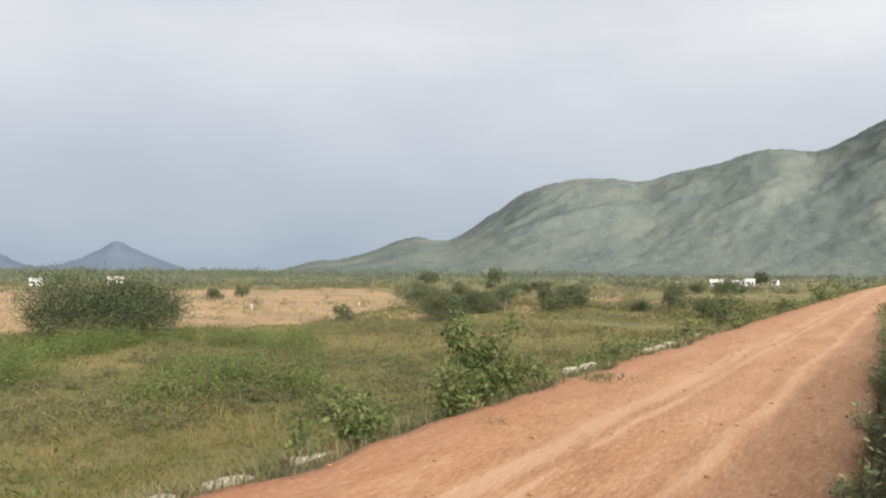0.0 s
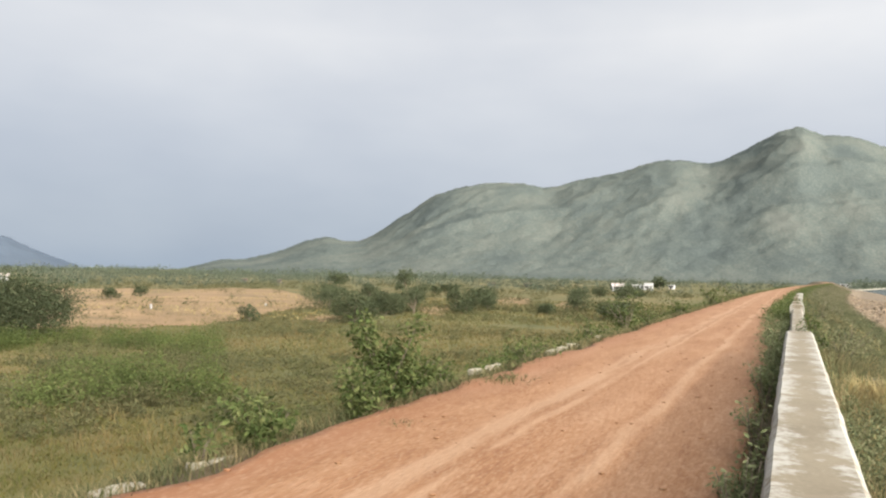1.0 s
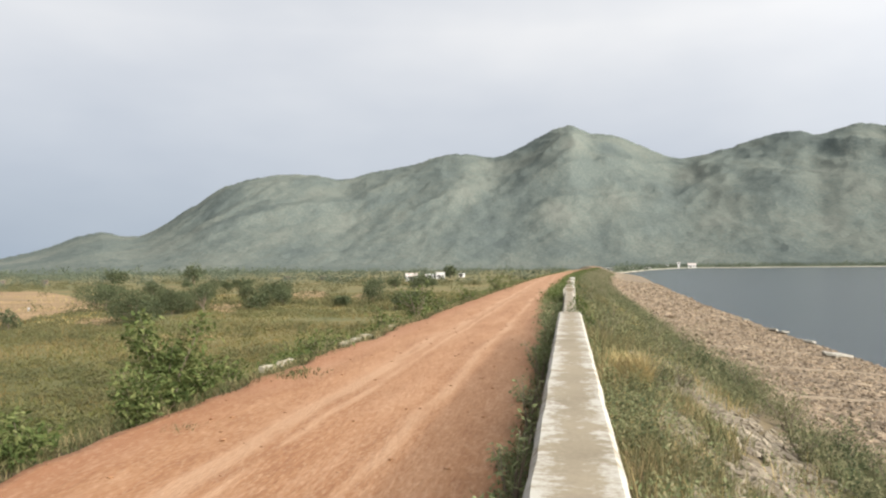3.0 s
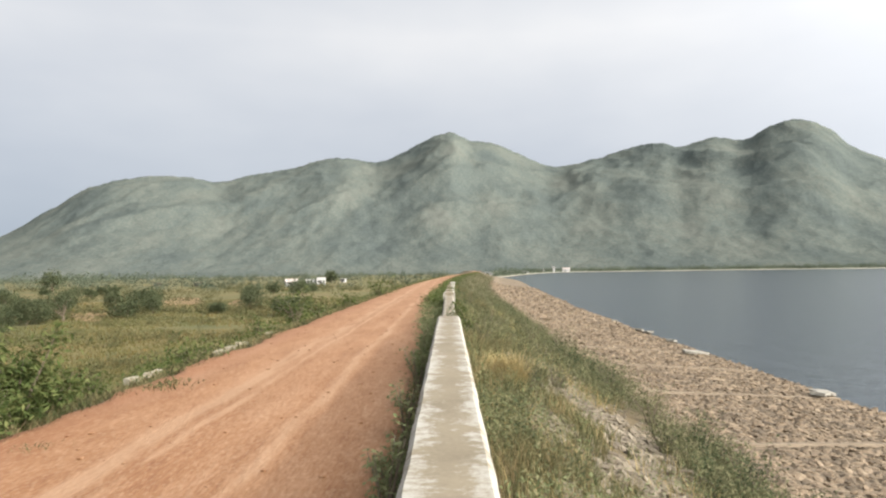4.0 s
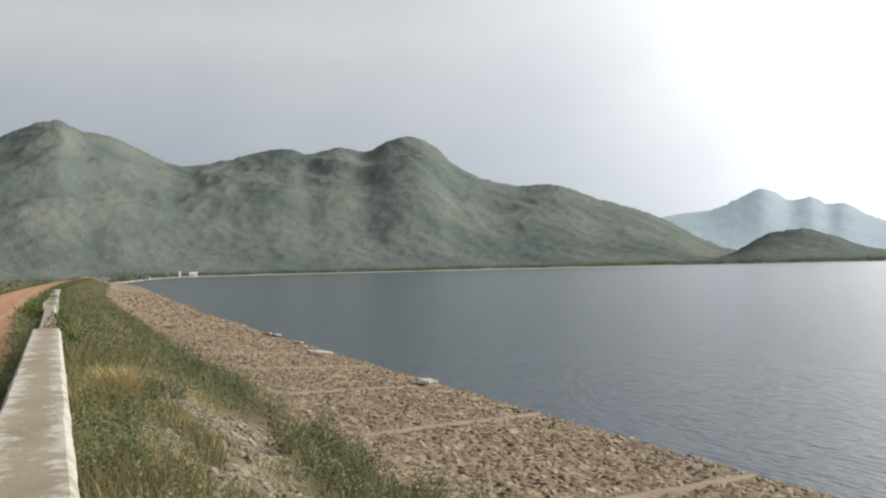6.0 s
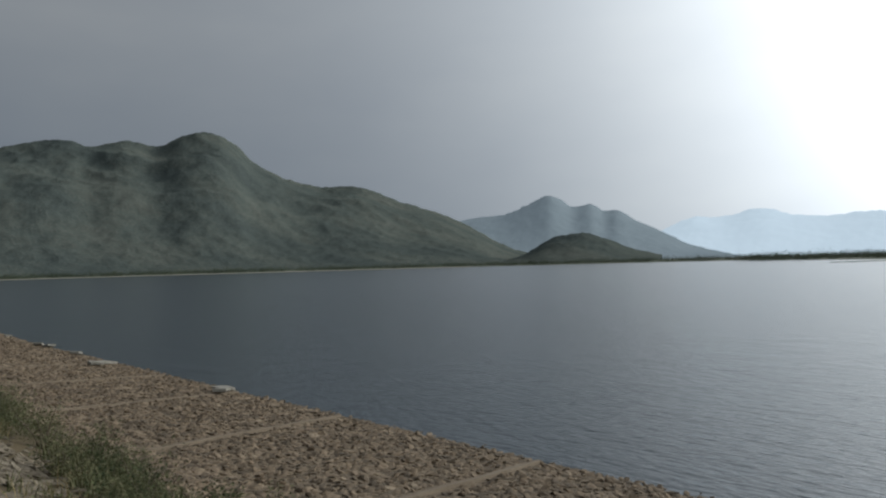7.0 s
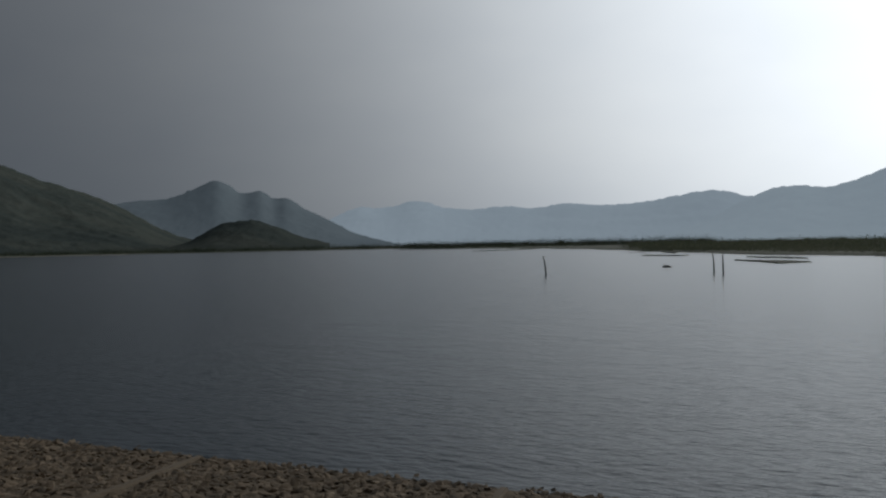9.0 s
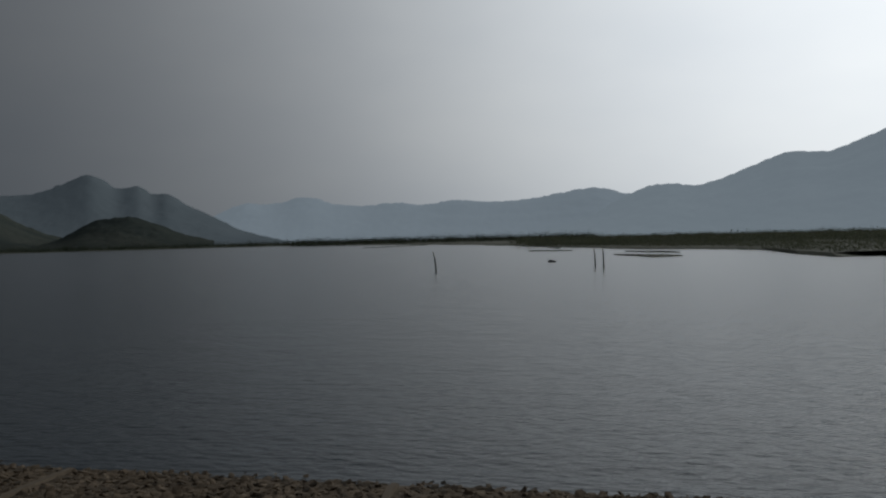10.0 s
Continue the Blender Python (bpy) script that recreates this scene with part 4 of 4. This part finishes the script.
tagged(part("field", mesh_np("field", v, grid_faces(len(rows_f), len(az)), M_FIELD, True)), "bare orange-brown fallow field with pale stubble", "field", kind="structure")


def bare_patch(az0, az1, r0, r1, seed):
    """Bare reddish earth showing between the scrub, with a ragged outline."""
    v, n = [], 28
    for q in np.linspace(0, 1, 6):
        for k in range(n):
            w = 2 * math.pi * k / (n - 1)
            rag = q * (1 + 0.5 * nz(math.cos(w) * 1.3, math.sin(w) * 1.3, seed))
            x, y = polar((az0 + az1) / 2 + (az1 - az0) / 2 * rag * math.cos(w), (r0 + r1) / 2 + (r1 - r0) / 2 * rag * math.sin(w))
            v.append((x, y, float(plain_z(x, y)) + 0.12 - 0.1 * q))
    tagged(part("field", mesh_np("field", v, grid_faces(6, n), M_FIELD, True)), "bare reddish earth between dry scrub", "field", kind="structure")


for k, patch in enumerate(((-33.5, -30.5, 128, 160), (-28.0, -25.2, 118, 150), (-22.0, -18.5, 165, 215), (-17.0, -14.8, 150, 185), (-36.5, -33.8, 100, 118))):
    bare_patch(*patch, k * 3.1)


def tree(at, height, width, label, n=1500, leaf=0.22, lobes=9, trunk=0.3, turn=0.0):
    """A broad tree: tapered trunk, forking limbs, and a crown of leaf clumps with gaps."""
    root = empty("tree", at, label, "tree")
    wood, spots = [tube([(0, 0, -0.2), (0.05, 0.03, height * trunk * 0.6), (-0.05, 0.08, height * trunk)], [height * 0.035, height * 0.028, height * 0.022], 8)], []
    for i in range(lobes):
        a = 2 * math.pi * i / lobes + rng.uniform(-0.3, 0.3)
        out = width / 2 * (rng.uniform(0.35, 0.78) if i else 0.05)
        top = height * (rng.uniform(0.36, 0.76) - 0.2 * (out / (width / 2)) ** 2)
        tip = (out * math.cos(a), out * math.sin(a), top)
        wood.append(tube([(0, 0, height * trunk * 0.8), (tip[0] * 0.5, tip[1] * 0.5, height * trunk + (top - height * trunk) * 0.6), tip], [height * 0.018, height * 0.011, height * 0.004], 6))
        k = n // lobes
        d = rng.normal(0, 1, (k, 3))
        d /= np.linalg.norm(d, axis=1)[:, None]
        size = np.array([width * 0.26, width * 0.26, height * 0.31]) * rng.uniform(0.75, 1.2)
        c = np.array(tip) + d * size * (rng.uniform(0.3, 1, (k, 1)) ** 0.45) * (1 + 0.25 * np.sin(d[:, :1] * 7 + i))
        spots.append(c)
    v, f = join(wood)
    part("trunk", mesh_np("trunk", v, f, M_BARK), parent=root)
    c = np.concatenate(spots)
    c[:, 2] = np.maximum(c[:, 2], height * 0.06)
    v, f = leaves(c, leaf, leaf * 0.6)
    part("crown", mesh_np("crown", v, f, M_DARKLEAF), parent=root)
    return root


def on_plain(az, r):
    x, y = polar(az, r)
    return float(x), float(y), float(plain_z(x, y)) - 0.02


tree(on_plain(-59.6, 80), 7.0, 10.5, "broad dark green spreading tree at the field's edge", 26000, 0.22, 19, 0.12)
tree(on_plain(-55.6, 82), 6.8, 9.5, "broad dark green spreading tree at the field's edge", 23000, 0.22, 17, 0.12)
tree(on_plain(-32.8, 99), 4.9, 6.2, "rounded dark green tree standing in scrub", 7000, 0.24, 11, 0.15)
tree(on_plain(-29.9, 116), 4.3, 5.2, "rounded dark green tree standing in scrub", 5200, 0.24, 9, 0.15)
tree(on_plain(-40.8, 101), 2.6, 2.9, "small round shrubby tree on the bare field", 800, 0.3, 6, 0.15)
tree(on_plain(-24.0, 122), 3.6, 5.0, "dark green tree in dry scrub", 1200, 0.4, 7, 0.2)
tree(on_plain(-22.6, 150), 4.6, 5.6, "dark green tree in dry scrub", 1200, 0.45, 7, 0.2)
tree(on_plain(-28.8, 310), 8.5, 11.0, "tall dark tree among village scrub", 900, 0.9, 7, 0.25)
tree(on_plain(-34.0, 300), 8.0, 9.0, "tall dark tree among village scrub", 800, 0.9, 7, 0.25)
tree(on_plain(-9.2, 420), 8.5, 9.0, "tall dark tree near the white houses", 700, 1.2, 7, 0.25)
tree(on_plain(-12.5, 118), 3.0, 6.0, "low spreading tree in dry scrub", 1000, 0.4, 7, 0.2)
tree(on_plain(-48.5, 190), 3.4, 4.5, "small dusty tree on the fallow field", 600, 0.5, 6, 0.2)
tree(on_plain(-50.5, 170), 3.0, 4.0, "small dusty tree on the fallow field", 600, 0.5, 6, 0.2)


spread_trees = random.Random(4)
for _ in range(30):
    a, r = spread_trees.uniform(-36, -9), spread_trees.uniform(105, 270)
    h = spread_trees.uniform(2.4, 4.8)
    tree(on_plain(a, r), h, h * spread_trees.uniform(1.1, 1.7), "dusty dark green tree dotted over the dry scrub", 1900, 0.18 + r * 0.0008, 8, 0.15)["group"] = "trees dotted over the scrub"


def thicket(name, label, spots, height, width, leaf, per, material, z_of=plain_z):
    """Many bushes as one growth: uneven domes of leaves on the ground."""
    n = len(spots)
    h = np.asarray(height) * rng.uniform(0.55, 1.35, n)
    w = np.asarray(width) * rng.uniform(0.6, 1.3, n)
    d = rng.normal(0, 1, (n * per, 3))
    d /= np.linalg.norm(d, axis=1)[:, None]
    d[:, 2] = np.abs(d[:, 2])
    d *= rng.uniform(0.35, 1, (n * per, 1)) ** 0.5
    base = np.stack([spots[:, 0], spots[:, 1], z_of(spots[:, 0], spots[:, 1]) - 0.1], 1)
    lump = 1 + 0.3 * np.sin(d[:, :1] * 5 + np.repeat(rng.uniform(0, 6, n), per)[:, None])
    c = np.repeat(base, per, 0) + d * np.stack([np.repeat(w / 2, per), np.repeat(w / 2, per), np.repeat(h, per)], 1) * lump
    ln = np.repeat(np.broadcast_to(np.asarray(leaf, dtype=float), (n,)), per)
    v, f = leaves(c, ln, ln * 0.6)
    return tagged(part(name, mesh_np(name, v, f, material)), label, "scrub", kind="stuff")


def sown(n, az0, az1, r0, r1, freq=0.0, low=0.0, power=1.0):
    """Places on the plain, in clumps if freq is given, clear of the dam."""
    a = rng.uniform(az0, az1, n)
    r = r0 + (r1 - r0) * rng.uniform(0, 1, n) ** power
    x, y = polar(a, r)
    keep = x < bend(y) - 17
    if freq:
        keep &= np.array([nz(p * freq, q * freq, 4.0) > low for p, q in zip(x, y)])
    return np.stack([x[keep], y[keep]], 1)


def off_field(p):
    a, r = np.degrees(np.arctan2(p[:, 0], p[:, 1])), np.hypot(p[:, 0], p[:, 1])
    inside = (a < -35.5) & (r > 96 + 40 * soft(-46, -35, a)) & (r < 255)
    return p[~inside | (rng.uniform(0, 1, len(p)) < 0.16)]


p = sown(800, -70, -43, 40, 80, 0.09, -0.02)
thicket("shrub_thicket", "lush light green shrubs below the embankment", p, 1.6 + 1.2 * np.array([nz(a * 0.12, b * 0.12, 2.0) for a, b in p]), 2.6, 0.16, 190, M_LUSH)
p = sown(420, -70, -36, 38, 84, 0.07, 0.08)
thicket("shrub_dark", "dark olive shrubs among the light green ones", p, 1.1, 2.4, 0.15, 180, M_SCRUB)
p = off_field(sown(4600, -70, 2, 34, 150, 0.06, -0.06))
thicket("scrub_near", "patchy olive scrub bushes on the plain", p, 0.7, 1.4, 0.17, 52, M_SCRUB)
p = off_field(sown(1500, -70, 2, 22, 90, 0.09, 0.0, 1.3))
thicket("scrub_low", "low olive weeds and brush among the grass", p, 0.36, 1.0, 0.1, 60, M_FIELDGRASS)
p = off_field(sown(3000, -70, 3, 120, 420, 0.025, 0.02))
thicket("scrub_middle", "scattered olive scrub and small trees on the plain", p, 1.8, 3.4, 0.38, 70, M_SCRUB)
p = off_field(sown(1900, -72, 3.5, 300, 1000, 0.012, -0.1))
thicket("woods_far", "distant belt of trees before the hills, leaves paled for haze", p, 4.6, 11.0, 0.9, 80, M_FARWOOD)
p = off_field(sown(700, -72, -20, 700, 2400, 0.0, 0.0))
thicket("woods_horizon", "tree belt on the horizon of the plain", p, 8.0, 34.0, 2.6, 50, M_FARWOOD)
p = off_field(sown(200000, -70, 4, 19, 190, 0.06, -0.5, 1.75))
rr = np.hypot(p[:, 0], p[:, 1])
root = np.stack([p[:, 0], p[:, 1], plain_z(p[:, 0], p[:, 1]) - 0.03], 1)
sward("grass_plain", "rough olive and straw grass on the plain", root, 0.21, 0.009 + 0.0008 * rr, M_FIELDGRASS, 1.1)

p = off_field(sown(26000, -70, 3, 30, 170, 0.08, 0.08, 1.2))
rr = np.hypot(p[:, 0], p[:, 1])
root = np.stack([p[:, 0], p[:, 1], plain_z(p[:, 0], p[:, 1]) - 0.03], 1)
sward("grass_bents", "tall brown dry bents in drifts on the plain", root, 0.45, 0.012 + 0.0008 * rr, M_BENT, 0.6)
p = sown(9000, -68, -35, 92, 250, 0.05, 0.05)
root = np.stack([p[:, 0], p[:, 1], plain_z(p[:, 0], p[:, 1]) + 0.02], 1)
sward("field_stubble", "dry straw stubble in bands on the fallow field", root, 0.3, 0.16, M_DRY, 0.8)

# far shore growth


def on_shore(x, y):
    return np.full(len(x), LAKE + 0.5)


a = rng.uniform(3.6, 75, 1500)
r = np.array([far_shore(q) for q in a]) + 14 + rng.uniform(0, 1, 1500) ** 1.7 * 110
x, y = polar(a, r)
thicket("woods_shore", "dark line of trees along the far shore", np.stack([x, y], 1), 5.0, 15.0, 1.3, 34, M_FARWOOD, on_shore)
a = rng.uniform(84, 128, 2600)
r = 330 + rng.uniform(0, 1, 2600) ** 1.1 * 600
x, y = polar(a, r)
thicket("woods_marsh", "grey-green scrub and trees on the marshy shore", np.stack([x, y], 1), 3.6, 15.0, 1.1, 26, M_REED, on_shore)
a = rng.uniform(66, 90, 900)
r = 680 + rng.uniform(0, 1, 900) * 330
x, y = polar(a, r)
thicket("woods_spit", "low trees on the flat land across the lake", np.stack([x, y], 1), 6.5, 15.0, 1.4, 28, M_FARWOOD, on_shore)

a = rng.uniform(85, 122, 2600)
edge_r = np.interp(a, (85, 89, 94, 100, 104, 107, 110, 122), (372, 312, 264, 238, 190, 170, 182, 215))
r = edge_r + 5 + rng.uniform(0, 1, 2600) * (400 - edge_r)
x, y = polar(a, r)
thicket("marsh_scrub", "low grey-green scrub covering the marshy shore", np.stack([x, y], 1), 1.3, 7.0, 0.6, 16, M_REED, on_shore)

# ---- poles, driftwood ----


def water_pole(at, height, lean_x, lean_y, label):
    pts = [(0, 0, -1.2), (lean_x * 0.3, lean_y * 0.3, height * 0.35), (lean_x * 0.55, lean_y * 0.5, height * 0.7), (lean_x, lean_y, height)]
    v, f = tube(pts, [0.17, 0.14, 0.12, 0.07], 8)
    ob = part("dead_tree_trunk", mesh_np("dead_tree_trunk", v, f, M_WOOD))
    ob.matrix_world = pose(*at)
    return tagged(ob, label, "dead tree", "dead trunks in the lake")


water_pole((125.9, 27.5, LAKE), 3.4, -0.25, 0.55, "leaning bare dead trunk standing in the lake")
water_pole((133.7, -0.2, LAKE), 3.3, 0.0, 0.25, "slender bare dead trunk standing in the lake")
water_pole((128.9, -1.6, LAKE), 3.4, 0.0, 0.12, "straight bare dead trunk standing in the lake")
v1 = tube([(-1.1, 0, 0.0), (-0.3, 0.05, 0.18), (0.5, 0.0, 0.22), (1.0, 0.1, 0.1)], [0.1, 0.24, 0.26, 0.06], 7)
v2 = tube([(0.2, 0, 0.2), (0.5, 0.3, 0.5), (0.6, 0.5, 0.75)], [0.08, 0.05, 0.02], 6)
v, f = join([v1, v2])
log_ob = part("floating_log", mesh_np("floating_log", v, f, M_WOOD))
log_ob.matrix_world = pose(159.0, 9.1, LAKE, 0, 0, 70)
tagged(log_ob, "dark floating log with a broken branch", "log")

# ---- village ----


def house(at, w, d, h, turn, label, flat=True, walls=M_WHITE):
    """A small whitewashed house: walls, roof, a door and windows."""
    root = empty("house", at, label, "house", "village houses", turn=turn)
    part("wall", box(w, d, h, 0.05), walls, root)
    if flat:
        part("roof", box(w + 0.5, d + 0.5, 0.22, 0.03, (0, 0, h)), walls, root)
    else:
        bm = bmesh.new()
        q = [bm.verts.new(c) for c in ((-w / 2 - 0.4, -d / 2 - 0.4, h), (w / 2 + 0.4, -d / 2 - 0.4, h), (w / 2 + 0.4, d / 2 + 0.4, h), (-w / 2 - 0.4, d / 2 + 0.4, h), (-w / 2 - 0.4, 0, h + d * 0.3), (w / 2 + 0.4, 0, h + d * 0.3))]
        for c in ((0, 1, 5, 4), (2, 3, 4, 5), (0, 4, 3), (1, 2, 5), (0, 3, 2, 1)):
            bm.faces.new([q[i] for i in c])
        part("roof", bm, M_ROOF, root)
    part("door", box(1.0, 0.1, 2.0, 0.02, (-w * 0.1, -d / 2 - 0.03, 0.02)), M_GAP, root, "dark doorway")
    for fx in (-0.32, 0.25):
        part("window", box(1.0, 0.1, 1.0, 0.02, (w * fx, -d / 2 - 0.03, 1.0)), M_GAP, root, "dark window opening")
    return root


house(on_plain(-12.3, 345), 5.0, 4.5, 2.2, 20, "small whitewashed house with a dark brown roof", False)
house(on_plain(-10.7, 385), 6.4, 5.0, 2.4, 10, "low flat-roofed whitewashed house among scrub")
house(on_plain(-10.0, 378), 4.4, 5.0, 3.3, 10, "taller flat-roofed whitewashed house among scrub")
house(on_plain(-8.3, 420), 2.6, 2.6, 2.0, -10, "tiny white hut half hidden by trees")
house(on_plain(-22.0, 420), 4.0, 4.0, 1.9, 30, "dull earth-walled village house half hidden by trees", walls=M_MORTAR)
house(on_plain(-19.2, 400), 3.2, 4.0, 1.9, 10, "dull earth-walled village house half hidden by trees", walls=M_MORTAR)
house(on_plain(-41.2, 430), 4.0, 4.0, 2.0, 35, "dull earth-walled village house half hidden by trees", walls=M_MORTAR)
house(on_plain(-38.6, 400), 2.6, 3.0, 1.9, 35, "dull earth-walled village house half hidden by trees", walls=M_MORTAR)
house(on_plain(-57.3, 330), 5.5, 4.0, 2.6, 50, "white village house behind the large tree", False)
house(on_plain(-62.3, 330), 4.0, 4.0, 3.0, 50, "small white hut at the field's far edge")
for az_h, r_h, w_h, h_h in ((3.2, 560, 6.0, 2.2), (4.6, 610, 8.0, 2.2), (6.0, 700, 7.0, 2.0)):
    x, y = polar(az_h, r_h)
    house((float(x), float(y), LAKE + 0.6), w_h, 4.0, h_h, -4, "low pale building at the dam's far end")


def tower(az, r, w, h, label):
    x, y = polar(az, r)
    root = empty("intake_tower", (float(x), float(y), LAKE), label, "tower", turn=-az)
    part("shaft", box(w, w, h, 0.1), M_WHITE, root)
    part("cabin", box(w * 1.6, w * 1.5, h * 0.3, 0.08, (0, 0, h + 0.004)), M_WHITE, root)
    part("roof", box(w * 1.9, w * 1.8, h * 0.05, 0.03, (0, 0, h * 1.304)), M_ROOF, root)
    part("window", box(w * 0.5, 0.2, h * 0.14, 0.02, (0, -w * 0.76, h * 1.08)), M_GAP, root)
    return root


tower(8.25, 860, 2.2, 5.0, "white sluice tower with a small cabin at the shore")
tower(7.45, 850, 1.8, 2.8, "low white sluice tower at the shore")
house((*[float(q) for q in polar(9.2, 900)], LAKE + 0.6), 9.0, 5.0, 3.4, -8, "pale house beside the sluice tower", False)


def marker(at, h, label):
    root = empty("marker_post", at, label, "post", "white marker posts")
    part("post", box(0.24, 0.22, h, 0.04), M_WHITE, root)
    part("cap", box(0.32, 0.28, 0.1, 0.03, (0, 0, h + 0.003)), M_WHITE, root)
    return root


marker(on_plain(-47.8, 128), 0.8, "short white marker post in the fallow field")
marker(on_plain(-39.6, 140), 0.55, "short white marker post in the fallow field")
